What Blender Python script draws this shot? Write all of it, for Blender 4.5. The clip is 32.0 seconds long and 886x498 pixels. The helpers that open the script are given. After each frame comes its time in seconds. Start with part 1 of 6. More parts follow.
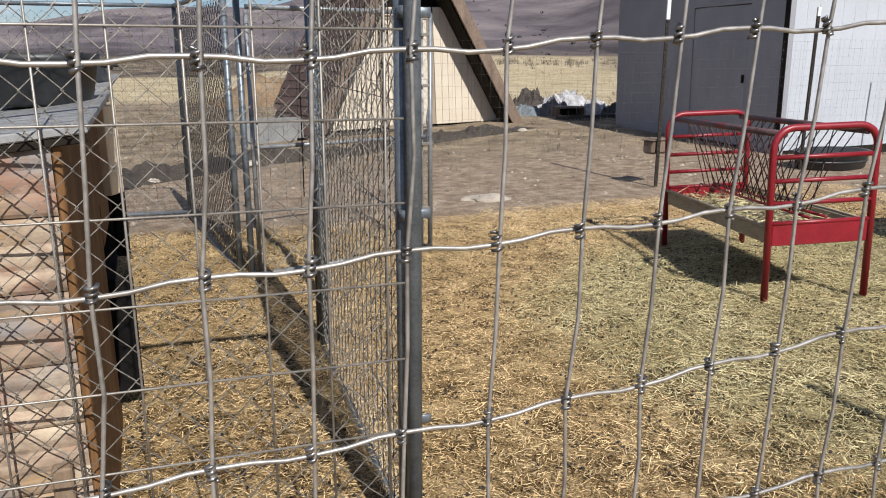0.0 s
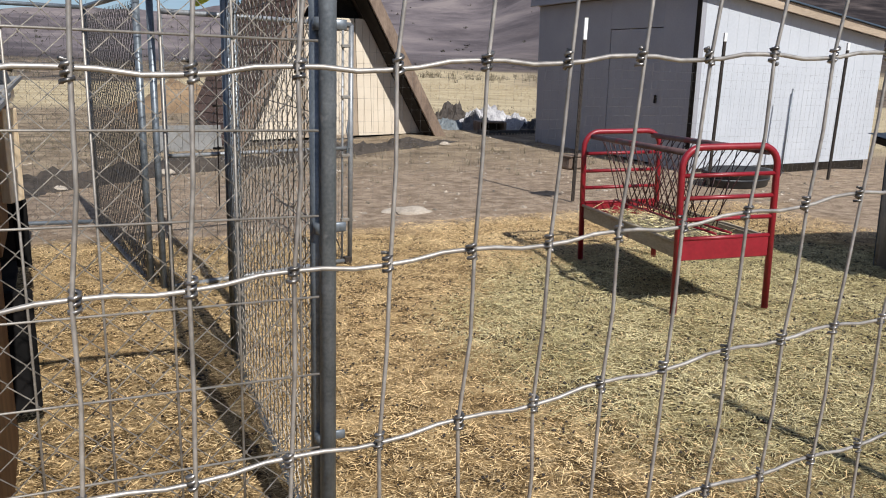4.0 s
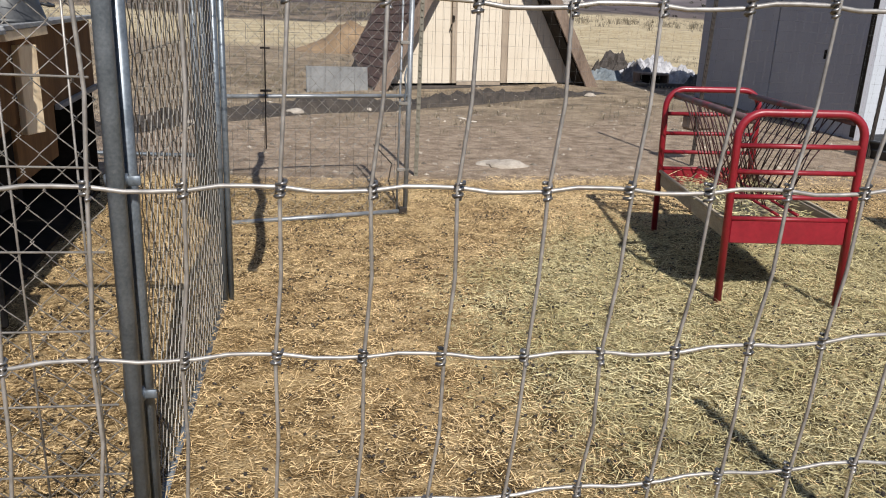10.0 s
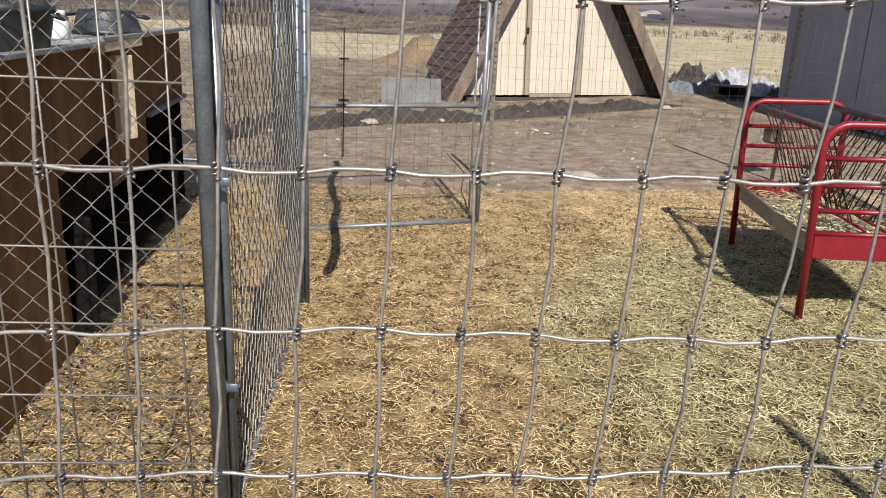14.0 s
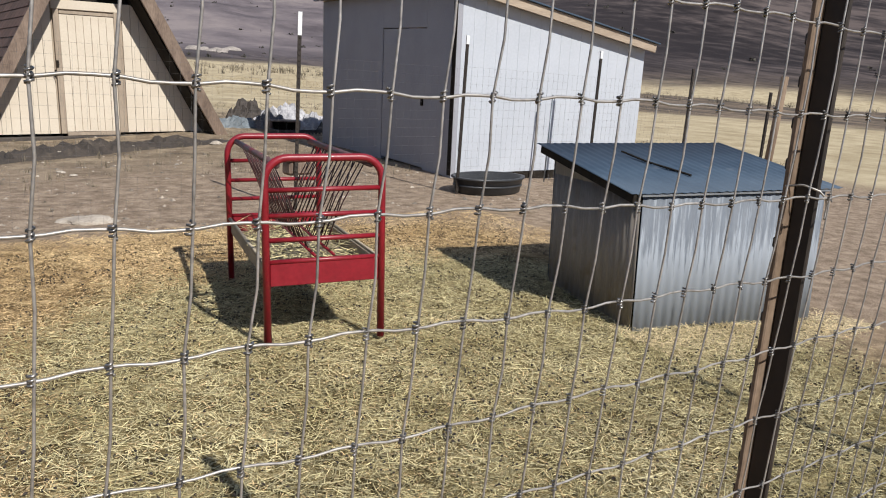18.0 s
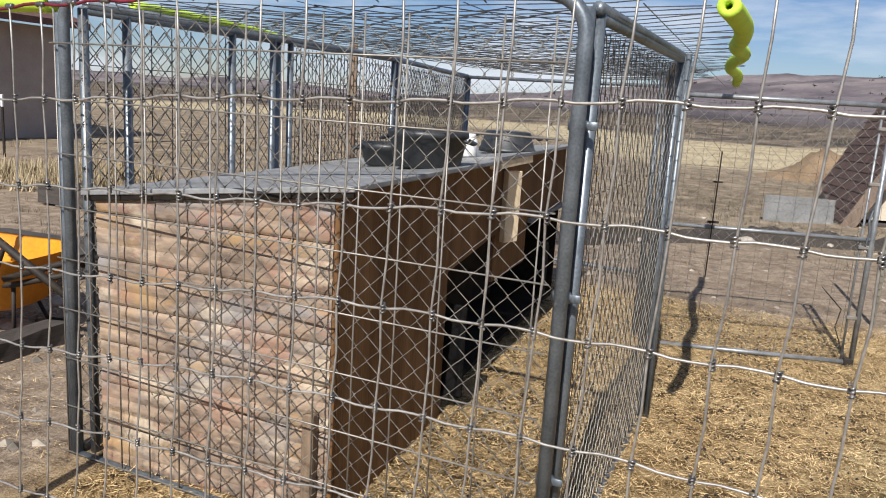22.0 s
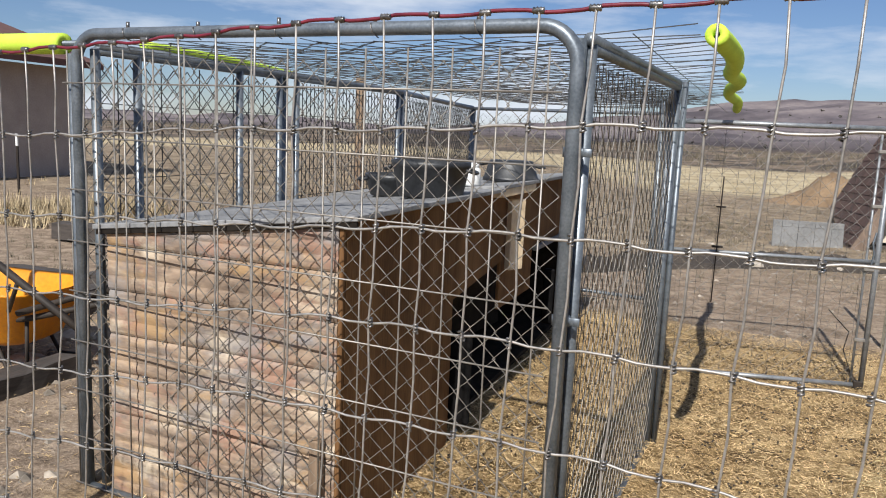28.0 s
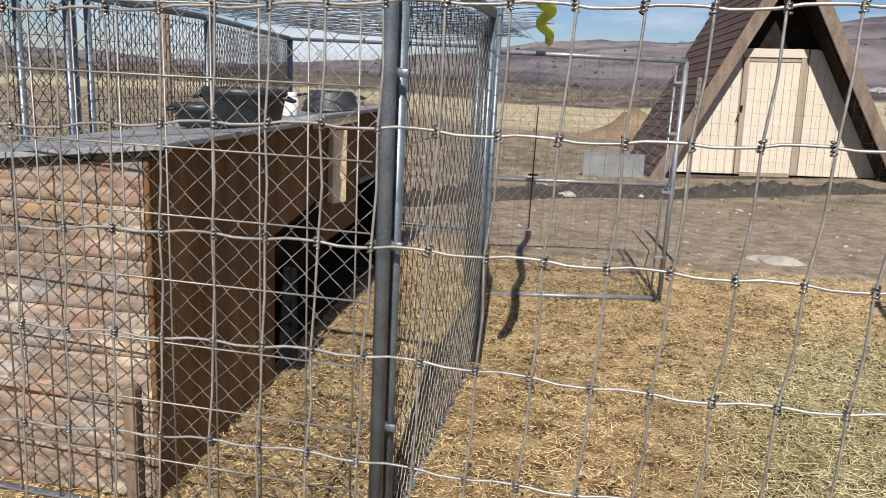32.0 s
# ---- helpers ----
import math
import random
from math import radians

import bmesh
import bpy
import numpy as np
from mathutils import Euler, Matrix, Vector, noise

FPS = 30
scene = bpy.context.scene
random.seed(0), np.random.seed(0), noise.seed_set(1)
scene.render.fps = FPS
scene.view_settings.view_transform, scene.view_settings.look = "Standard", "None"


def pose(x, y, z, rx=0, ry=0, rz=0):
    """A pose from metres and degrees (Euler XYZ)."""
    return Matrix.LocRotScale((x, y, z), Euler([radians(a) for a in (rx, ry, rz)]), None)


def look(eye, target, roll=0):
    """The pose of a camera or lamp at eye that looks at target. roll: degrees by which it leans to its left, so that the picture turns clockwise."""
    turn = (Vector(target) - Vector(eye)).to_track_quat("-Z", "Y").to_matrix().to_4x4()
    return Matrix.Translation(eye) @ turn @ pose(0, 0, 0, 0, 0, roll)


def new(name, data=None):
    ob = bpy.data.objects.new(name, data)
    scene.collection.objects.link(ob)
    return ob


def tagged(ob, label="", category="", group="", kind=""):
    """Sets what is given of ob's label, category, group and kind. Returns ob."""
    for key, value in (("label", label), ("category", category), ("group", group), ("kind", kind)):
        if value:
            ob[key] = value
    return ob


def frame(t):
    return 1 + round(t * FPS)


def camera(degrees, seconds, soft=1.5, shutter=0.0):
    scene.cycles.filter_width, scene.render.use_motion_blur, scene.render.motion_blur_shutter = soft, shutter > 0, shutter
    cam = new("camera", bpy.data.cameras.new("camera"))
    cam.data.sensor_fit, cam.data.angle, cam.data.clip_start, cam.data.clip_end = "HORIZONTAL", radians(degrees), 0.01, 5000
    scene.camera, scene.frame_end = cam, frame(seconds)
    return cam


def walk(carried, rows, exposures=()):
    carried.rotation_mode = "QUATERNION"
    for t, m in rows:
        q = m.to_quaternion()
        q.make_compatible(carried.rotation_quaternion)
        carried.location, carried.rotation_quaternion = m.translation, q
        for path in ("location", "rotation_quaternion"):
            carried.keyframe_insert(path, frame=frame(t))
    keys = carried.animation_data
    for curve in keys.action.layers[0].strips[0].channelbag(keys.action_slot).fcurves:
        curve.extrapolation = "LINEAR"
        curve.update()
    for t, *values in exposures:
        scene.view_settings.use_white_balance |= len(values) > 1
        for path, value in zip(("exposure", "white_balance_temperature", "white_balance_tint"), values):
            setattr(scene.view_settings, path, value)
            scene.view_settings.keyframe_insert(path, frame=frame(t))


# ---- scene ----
cam = camera(60.7, 32.0, soft=1.05)
METRES, EYE, TILT, LEAN, TURN = 3.129, 1.38, 0.0, 0.0, -17.9
ROWS = [
    (0, -0.0031, 0.0036, -0.0039, 0.23, -14.51, -0.19),
    (0.5, -0.0064, 0.0024, -0.0038, 0.35, -14.68, -0.01),
    (1, -0.0040, 0.0041, -0.0049, 0.24, -14.98, 0.28),
    (1.5, 0.0046, 0.0093, -0.0045, -0.17, -15.40, 0.53),
    (2, 0.0048, 0.0086, -0.0042, -0.98, -15.57, 0.53),
    (2.5, 0.0021, 0.0066, -0.0029, -2.11, -15.34, 0.01),
    (3, 0.0028, 0.0048, -0.0033, -3.44, -14.64, -0.62),
    (3.5, 0.0031, 0.0026, -0.0031, -4.72, -13.75, -1.20),
    (5.5, -0.0017, 0.0261, -0.0017, -6.10, -13.33, -3.00),
    (6, 0.0045, 0.0329, -0.0078, -5.63, -14.28, -3.10),
    (6.5, 0.0345, 0.0296, -0.0028, -4.82, -15.43, -3.11),
    (7, 0.0760, 0.0125, 0.0015, -4.37, -16.45, -3.27),
    (7.5, 0.1055, -0.0052, 0.0049, -4.49, -17.08, -4.12),
    (8, 0.1415, 0.0125, 0.0015, -4.63, -17.24, -5.08),
    (8.5, 0.1886, 0.0552, -0.0008, -3.99, -17.00, -5.85),
    (9, 0.2213, 0.0671, 0.0016, -0.15, -17.05, -5.50),
    (9.5, 0.2580, 0.0776, 0.0051, 5.10, -17.62, -4.29),
    (10, 0.2898, 0.0836, 0.0098, 9.13, -18.00, -2.86),
    (10.5, 0.2954, 0.0819, 0.0117, 11.84, -18.02, -1.86),
    (11, 0.2883, 0.0785, 0.0087, 13.02, -17.79, -1.59),
    (11.5, 0.2873, 0.0784, 0.0060, 13.63, -17.52, -1.88),
    (12, 0.2866, 0.0746, 0.0064, 14.10, -17.41, -2.42),
    (12.5, 0.2848, 0.0748, 0.0054, 14.66, -17.61, -2.82),
    (13, 0.2826, 0.0731, 0.0056, 15.24, -17.64, -2.68),
    (13.5, 0.2824, 0.0743, 0.0055, 15.21, -17.56, -2.73),
    (15.5, 0.3271, 0.0729, 0.0142, 2.55, -15.92, -1.43),
    (16, 0.3551, 0.0808, 0.0149, -4.99, -14.99, -1.95),
    (16.5, 0.3988, 0.1145, 0.0118, -12.99, -13.54, -3.03),
    (17, 0.4351, 0.1299, 0.0109, -18.85, -12.63, -3.76),
    (17.5, 0.4854, 0.1147, 0.0177, -19.30, -12.81, -3.80),
    (18, 0.5134, 0.1066, 0.0209, -15.33, -13.08, -3.97),
    (18.5, 0.5132, 0.1027, 0.0206, -8.37, -13.06, -4.56),
    (19, 0.4969, 0.0910, 0.0187, 0.49, -12.88, -5.24),
    (19.5, 0.4793, 0.0922, 0.0170, 10.32, -12.97, -5.41),
    (20, 0.4409, 0.0818, 0.0206, 20.64, -13.29, -4.83),
    (20.5, 0.3819, 0.0553, 0.0197, 30.04, -13.72, -3.83),
    (21, 0.3473, 0.0491, 0.0286, 36.86, -13.78, -3.07),
    (21.5, 0.3302, 0.0347, 0.0325, 40.75, -12.78, -3.21),
    (22, 0.3304, 0.0249, 0.0409, 42.69, -11.24, -3.52),
    (22.5, 0.3340, 0.0216, 0.0487, 43.69, -9.49, -3.19),
    (23, 0.3389, 0.0189, 0.0508, 44.10, -8.14, -2.87),
    (23.5, 0.3436, 0.0163, 0.0490, 44.39, -7.54, -2.80),
    (24, 0.3465, 0.0129, 0.0477, 44.56, -7.64, -2.99),
    (24.5, 0.3482, 0.0136, 0.0456, 44.70, -8.03, -3.08),
    (25, 0.3447, 0.0158, 0.0443, 44.83, -8.49, -3.18),
    (25.5, 0.3446, 0.0175, 0.0427, 44.84, -8.84, -3.19),
    (27.5, 0.3498, 0.0193, 0.0400, 43.87, -9.18, -2.79),
    (28, 0.3486, 0.0190, 0.0401, 43.32, -8.94, -2.49),
    (28.5, 0.3465, 0.0185, 0.0402, 42.39, -8.59, -2.15),
    (29, 0.3448, 0.0200, 0.0393, 41.15, -8.58, -2.00),
    (29.5, 0.3432, 0.0242, 0.0360, 39.71, -9.17, -2.02),
    (30, 0.3411, 0.0272, 0.0306, 38.46, -10.28, -1.98),
    (30.5, 0.3384, 0.0340, 0.0258, 37.47, -11.57, -2.12),
    (31, 0.3362, 0.0310, 0.0261, 36.42, -12.60, -2.24),
    (31.5, 0.3327, 0.0295, 0.0246, 34.62, -13.02, -2.42),
    (32, 0.3464, 0.0326, 0.0248, 30.15, -12.89, -2.81),
]
STOPS = [(0, 0.27), (3, 0.28), (6, 0.26), (7.5, 0.22), (9, 0.17), (10, 0.27), (11, 0.32), (13.5, 0.34), (16, 0.23), (18, 0.21), (19, 0.13), (20, 0.22), (21, 0.27), (22, 0.34), (25, 0.34), (28, 0.34), (30, 0.33), (32, 0.31)]
walk(cam, [(t, pose(0, 0, EYE, TILT, LEAN, TURN) @ pose(METRES * x, METRES * y, METRES * z, 90 + pitch, roll, yaw)) for t, x, y, z, yaw, pitch, roll in ROWS], STOPS)

# ---------------------------------------------------------------- light
SUN_AZ, SUN_EL = 173.5, 43.0          # azimuth clockwise from +y
_d = Vector((math.sin(radians(SUN_AZ)) * math.cos(radians(SUN_EL)), math.cos(radians(SUN_AZ)) * math.cos(radians(SUN_EL)), math.sin(radians(SUN_EL))))
sun = new("sun", bpy.data.lights.new("sun", "SUN"))
sun.data.energy, sun.data.angle, sun.data.color = 5.0, radians(0.45), (1.0, 0.97, 0.92)
sun.matrix_world = look(_d * 50, (0, 0, 0))
scene.view_settings.exposure = 0.26

world = bpy.data.worlds.new("world")
scene.world = world
world.use_nodes = True
wn, wl = world.node_tree.nodes, world.node_tree.links
wn.clear()
sky = wn.new("ShaderNodeTexSky")
sky.sky_type, sky.sun_disc = "NISHITA", False
sky.sun_elevation, sky.sun_rotation = radians(SUN_EL), radians(SUN_AZ)
sky.air_density, sky.dust_density, sky.ozone_density = 1.0, 0.15, 3.0
wtc = wn.new("ShaderNodeTexCoord")
wmap = wn.new("ShaderNodeMapping")
wmap.inputs["Scale"].default_value = (1.6, 1.6, 8.0)
wnoise = wn.new("ShaderNodeTexNoise")
wnoise.inputs["Scale"].default_value, wnoise.inputs["Detail"].default_value, wnoise.inputs["Roughness"].default_value = 1.7, 7, 0.58
wramp = wn.new("ShaderNodeValToRGB")
wramp.color_ramp.elements[0].position, wramp.color_ramp.elements[1].position = 0.465, 0.71
wmix = wn.new("ShaderNodeMix")
wmix.data_type = "RGBA"
wmix.inputs["B"].default_value = (12.4, 13.3, 14.8, 1)
wbg = wn.new("ShaderNodeBackground")
wbg.inputs["Strength"].default_value = 0.050
wout = wn.new("ShaderNodeOutputWorld")
wl.new(wtc.outputs["Generated"], wmap.inputs["Vector"])
wl.new(wmap.outputs["Vector"], wnoise.inputs["Vector"])
wl.new(wnoise.outputs["Fac"], wramp.inputs["Fac"])
wl.new(wramp.outputs["Color"], wmix.inputs["Factor"])
wtint = wn.new("ShaderNodeMix")
wtint.data_type, wtint.blend_type = "RGBA", "MULTIPLY"
wtint.inputs["Factor"].default_value = 1.0
wtint.inputs["B"].default_value = (0.94, 1.04, 1.30, 1)
wl.new(sky.outputs["Color"], wtint.inputs["A"])
wl.new(wtint.outputs["Result"], wmix.inputs["A"])
wl.new(wmix.outputs["Result"], wbg.inputs["Color"])
wl.new(wbg.outputs["Background"], wout.inputs["Surface"])


# ---------------------------------------------------------------- materials
def material(name, dark, light, scale=8.0, rough=0.7, metal=0.0, bump=0.15, fine=90.0, stretch=(1, 1, 1), island=0.0, spots=None, per_object=0.0, coat=0.0):
    """Two scales of noise between two colours, with bump; island/per_object: brightness spread between pieces."""
    m = bpy.data.materials.new(name)
    m.use_nodes = True
    n, l = m.node_tree.nodes, m.node_tree.links
    b = n["Principled BSDF"]
    tc, mp = n.new("ShaderNodeTexCoord"), n.new("ShaderNodeMapping")
    mp.inputs["Scale"].default_value = stretch
    l.new(tc.outputs["Object"], mp.inputs["Vector"])
    big, small = n.new("ShaderNodeTexNoise"), n.new("ShaderNodeTexNoise")
    big.inputs["Scale"].default_value, big.inputs["Detail"].default_value = scale, 5
    small.inputs["Scale"].default_value, small.inputs["Detail"].default_value = fine, 3
    for t in (big, small):
        l.new(mp.outputs["Vector"], t.inputs["Vector"])
    mean = n.new("ShaderNodeMath")
    mean.operation = "MULTIPLY_ADD"
    l.new(small.outputs["Fac"], mean.inputs[0])
    mean.inputs[1].default_value = 0.45
    half = n.new("ShaderNodeMath")
    half.operation = "MULTIPLY"
    half.inputs[1].default_value = 0.55
    l.new(big.outputs["Fac"], half.inputs[0])
    l.new(half.outputs[0], mean.inputs[2])
    ramp = n.new("ShaderNodeValToRGB")
    e = ramp.color_ramp.elements
    e[0].position, e[0].color = 0.33, (*dark, 1)
    e[1].position, e[1].color = 0.67, (*light, 1)
    l.new(mean.outputs[0], ramp.inputs["Fac"])
    colour = ramp.outputs["Color"]
    if spots:
        s_col, s_scale, s_at = spots
        sn, sr, sm = n.new("ShaderNodeTexNoise"), n.new("ShaderNodeValToRGB"), n.new("ShaderNodeMix")
        sn.inputs["Scale"].default_value, sn.inputs["Detail"].default_value = s_scale, 6
        l.new(tc.outputs["Object"], sn.inputs["Vector"])
        sr.color_ramp.elements[0].position, sr.color_ramp.elements[1].position = s_at, min(1, s_at + 0.12)
        l.new(sn.outputs["Fac"], sr.inputs["Fac"])
        sm.data_type = "RGBA"
        sm.inputs["B"].default_value = (*s_col, 1)
        l.new(sr.outputs["Color"], sm.inputs["Factor"])
        l.new(colour, sm.inputs["A"])
        colour = sm.outputs["Result"]
    if island or per_object:
        src, spread = (n.new("ShaderNodeNewGeometry").outputs["Random Per Island"], island) if island else (n.new("ShaderNodeObjectInfo").outputs["Random"], per_object)
        mr, hsv = n.new("ShaderNodeMapRange"), n.new("ShaderNodeHueSaturation")
        mr.inputs["To Min"].default_value, mr.inputs["To Max"].default_value = 1 - spread, 1 + spread
        l.new(src, mr.inputs["Value"])
        l.new(mr.outputs["Result"], hsv.inputs["Value"])
        l.new(colour, hsv.inputs["Color"])
        colour = hsv.outputs["Color"]
    l.new(colour, b.inputs["Base Color"])
    b.inputs["Metallic"].default_value = metal
    b.inputs["Coat Weight"].default_value = coat
    rr = n.new("ShaderNodeMapRange")
    rr.inputs["To Min"].default_value, rr.inputs["To Max"].default_value = max(0.05, rough - 0.12), min(1, rough + 0.12)
    l.new(small.outputs["Fac"], rr.inputs["Value"])
    l.new(rr.outputs["Result"], b.inputs["Roughness"])
    if bump:
        bp = n.new("ShaderNodeBump")
        bp.inputs["Strength"].default_value, bp.inputs["Distance"].default_value = bump, 0.01
        l.new(mean.outputs[0], bp.inputs["Height"])
        l.new(bp.outputs["Normal"], b.inputs["Normal"])
    return m


def ground_material():
    m = bpy.data.materials.new("dry_ground")
    m.use_nodes = True
    n, l = m.node_tree.nodes, m.node_tree.links
    b = n["Principled BSDF"]
    b.inputs["Roughness"].default_value = 0.95
    b.inputs["Specular IOR Level"].default_value = 0.15
    tc = n.new("ShaderNodeTexCoord")

    def noise(scale, detail=5, rough=0.6, stretch=None):
        t = n.new("ShaderNodeTexNoise")
        t.inputs["Scale"].default_value, t.inputs["Detail"].default_value, t.inputs["Roughness"].default_value = scale, detail, rough
        v = tc.outputs["Object"]
        if stretch:
            mp = n.new("ShaderNodeMapping")
            mp.inputs["Scale"].default_value = stretch
            l.new(v, mp.inputs["Vector"])
            v = mp.outputs["Vector"]
        l.new(v, t.inputs["Vector"])
        return t.outputs["Fac"]

    def ramp(fac, *stops):
        r = n.new("ShaderNodeValToRGB")
        while len(r.color_ramp.elements) < len(stops):
            r.color_ramp.elements.new(0.5)
        for e, (p, c) in zip(r.color_ramp.elements, stops):
            e.position, e.color = p, (*c, 1)
        l.new(fac, r.inputs["Fac"])
        return r.outputs["Color"]

    def mix(fac, a, c):
        x = n.new("ShaderNodeMix")
        x.data_type = "RGBA"
        l.new(fac, x.inputs["Factor"])
        l.new(a, x.inputs["A"])
        l.new(c, x.inputs["B"])
        return x.outputs["Result"]

    def math_(op, a, c):
        x = n.new("ShaderNodeMath")
        x.operation = op
        for i, v in enumerate((a, c)):
            if isinstance(v, (int, float)):
                x.inputs[i].default_value = v
            else:
                l.new(v, x.inputs[i])
        return x.outputs[0]

    def step(value, low, high):
        x = n.new("ShaderNodeMapRange")
        x.interpolation_type = "SMOOTHSTEP"
        x.inputs["From Min"].default_value, x.inputs["From Max"].default_value = low, high
        l.new(value, x.inputs["Value"])
        return x.outputs["Result"]

    sep = n.new("ShaderNodeSeparateXYZ")
    l.new(tc.outputs["Object"], sep.inputs["Vector"])
    x, y = sep.outputs["X"], sep.outputs["Y"]
    wob = math_("MULTIPLY", math_("SUBTRACT", noise(0.9), 0.5), 2.6)
    far_wob = math_("MULTIPLY", math_("SUBTRACT", noise(0.06, 5, 0.6, (0.35, 1, 1)), 0.5), 60)
    fine = noise(75, 4, 0.7)
    mid = noise(7, 5)
    dirt = ramp(math_("ADD", math_("MULTIPLY", fine, 0.5), math_("MULTIPLY", mid, 0.5)), (0.36, (0.11, 0.079, 0.056)), (0.5, (0.262, 0.197, 0.142)), (0.64, (0.42, 0.335, 0.25)))
    straw = ramp(math_("ADD", math_("MULTIPLY", noise(95, 4, 0.75, (1, 2.0, 1)), 0.6), math_("MULTIPLY", mid, 0.4)), (0.42, (0.036, 0.023, 0.011)), (0.5, (0.240, 0.154, 0.066)), (0.60, (0.52, 0.385, 0.205)))
    hay = ramp(math_("ADD", math_("MULTIPLY", noise(95, 4, 0.75, (1, 2.0, 1)), 0.6), math_("MULTIPLY", mid, 0.4)), (0.42, (0.034, 0.026, 0.012)), (0.5, (0.205, 0.158, 0.070)), (0.60, (0.43, 0.36, 0.195)))
    grass = ramp(noise(0.5, 6, 0.7), (0.35, (0.30, 0.24, 0.145)), (0.6, (0.48, 0.40, 0.265)))
    brush = ramp(noise(0.3, 6, 0.7, (1, 0.3, 1)), (0.40, (0.055, 0.047, 0.040)), (0.52, (0.15, 0.115, 0.085)), (0.66, (0.27, 0.21, 0.15)))
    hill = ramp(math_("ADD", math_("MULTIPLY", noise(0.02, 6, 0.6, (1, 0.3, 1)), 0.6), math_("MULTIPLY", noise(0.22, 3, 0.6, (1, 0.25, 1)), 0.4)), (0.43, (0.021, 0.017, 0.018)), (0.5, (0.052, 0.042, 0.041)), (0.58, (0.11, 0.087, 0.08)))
    hazy_hill = ramp(noise(0.011, 9, 0.68, (1, 0.5, 1)), (0.38, (0.080, 0.068, 0.073)), (0.5, (0.148, 0.125, 0.130)), (0.62, (0.23, 0.195, 0.188)))
    # straw inside the pen, greener hay round the feeder, bare dirt outside
    pen = math_("SUBTRACT", 1.0, step(math_("ADD", y, math_("MULTIPLY", wob, 0.55)), 5.95, 6.55))
    pen = math_("MULTIPLY", pen, step(math_("ADD", x, math_("MULTIPLY", wob, 0.3)), -1.7, -1.3))
    pen = math_("MULTIPLY", pen, math_("SUBTRACT", 1.0, step(math_("ADD", x, wob), 5.6, 7.0)))
    dx, dy = math_("SUBTRACT", x, 4.0), math_("SUBTRACT", y, 2.75)
    ring = math_("ADD", math_("MULTIPLY", dx, dx), math_("MULTIPLY", dy, dy))
    green = math_("SUBTRACT", 1.0, step(math_("ADD", ring, math_("MULTIPLY", wob, 1.6)), 3.4, 7.4))
    near = mix(pen, dirt, mix(green, straw, hay))
    # weedy yard, then the pale dry-grass field, then brush and hills
    yard = ramp(math_("ADD", math_("MULTIPLY", fine, 0.4), math_("MULTIPLY", noise(1.6, 6, 0.7), 0.6)), (0.38, (0.088, 0.066, 0.046)), (0.5, (0.225, 0.173, 0.120)), (0.62, (0.39, 0.315, 0.215)))
    near = mix(step(math_("ADD", y, math_("MULTIPLY", wob, 1.3)), 8.5, 12.0), near, yard)
    rad = math_("SQRT", math_("ADD", math_("MULTIPLY", x, x), math_("MULTIPLY", y, y)), 0)
    side = math_("DIVIDE", x, math_("MAXIMUM", y, 1.0))
    east = step(side, 0.6, 0.75)
    gap = math_("MULTIPLY", step(side, 0.12, 0.22), math_("SUBTRACT", 1.0, step(side, 0.5, 0.65)))
    near_edge = math_("ADD", math_("ADD", rad, math_("MAXIMUM", x, 0.0)), math_("MULTIPLY", far_wob, 0.14))
    west = step(math_("MULTIPLY", side, -1.0), 0.12, 0.34)
    near_edge = math_("SUBTRACT", near_edge, math_("MULTIPLY", west, 12.0))
    col = mix(step(near_edge, 29, 34), near, grass)
    scrub = step(math_("ADD", math_("ADD", rad, math_("MULTIPLY", far_wob, 0.6)), math_("MULTIPLY", east, 14)), 58, 67)
    col = mix(math_("MULTIPLY", scrub, math_("SUBTRACT", 1.0, gap)), col, brush)
    strip = math_("MULTIPLY", step(math_("ADD", rad, far_wob), 140, 165), math_("SUBTRACT", 1.0, step(math_("ADD", rad, far_wob), 195, 225)))
    col = mix(math_("MULTIPLY", strip, east), col, grass)
    col = mix(step(rad, 185, 260), col, hill)
    # the farther western range is paler: distance haze is mixed into its colour
    col = mix(math_("MULTIPLY", step(rad, 200, 420), math_("SUBTRACT", 1.0, step(math_("SUBTRACT", x, math_("MULTIPLY", y, 0.55)), -60, 160))), col, hazy_hill)
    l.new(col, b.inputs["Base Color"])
    bp = n.new("ShaderNodeBump")
    bp.inputs["Strength"].default_value, bp.inputs["Distance"].default_value = 0.6, 0.02
    l.new(math_("ADD", fine, math_("MULTIPLY", mid, 1.5)), bp.inputs["Height"])
    l.new(bp.outputs["Normal"], b.inputs["Normal"])
    return m


GROUND = ground_material()
GALV = material("galvanised_steel", (0.098, 0.116, 0.134), (0.208, 0.234, 0.26), 14, 0.42, 0.5, 0.05, 120, spots=((0.30, 0.32, 0.34), 22, 0.68))
WIRE = material("galvanised_wire", (0.225, 0.210, 0.192), (0.48, 0.452, 0.418), 18, 0.48, 0.58, 0.05, 160)
GATE_TUBE = material("dull_gate_tube", (0.16, 0.172, 0.185), (0.34, 0.352, 0.365), 14, 0.42, 0.45, 0.05, 120)
PANEL_WIRE = material("bright_panel_wire", (0.19, 0.172, 0.150), (0.37, 0.345, 0.31), 18, 0.5, 0.55, 0.05, 160)
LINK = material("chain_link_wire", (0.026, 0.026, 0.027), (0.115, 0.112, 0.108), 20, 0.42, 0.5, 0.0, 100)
# paler copy of the link wire, with direct sun put into its colour
SUNLIT_LINK = material("sunlit_chain_link_wire", (0.085, 0.077, 0.067), (0.37, 0.34, 0.295), 20, 0.5, 0.5, 0.0, 100)
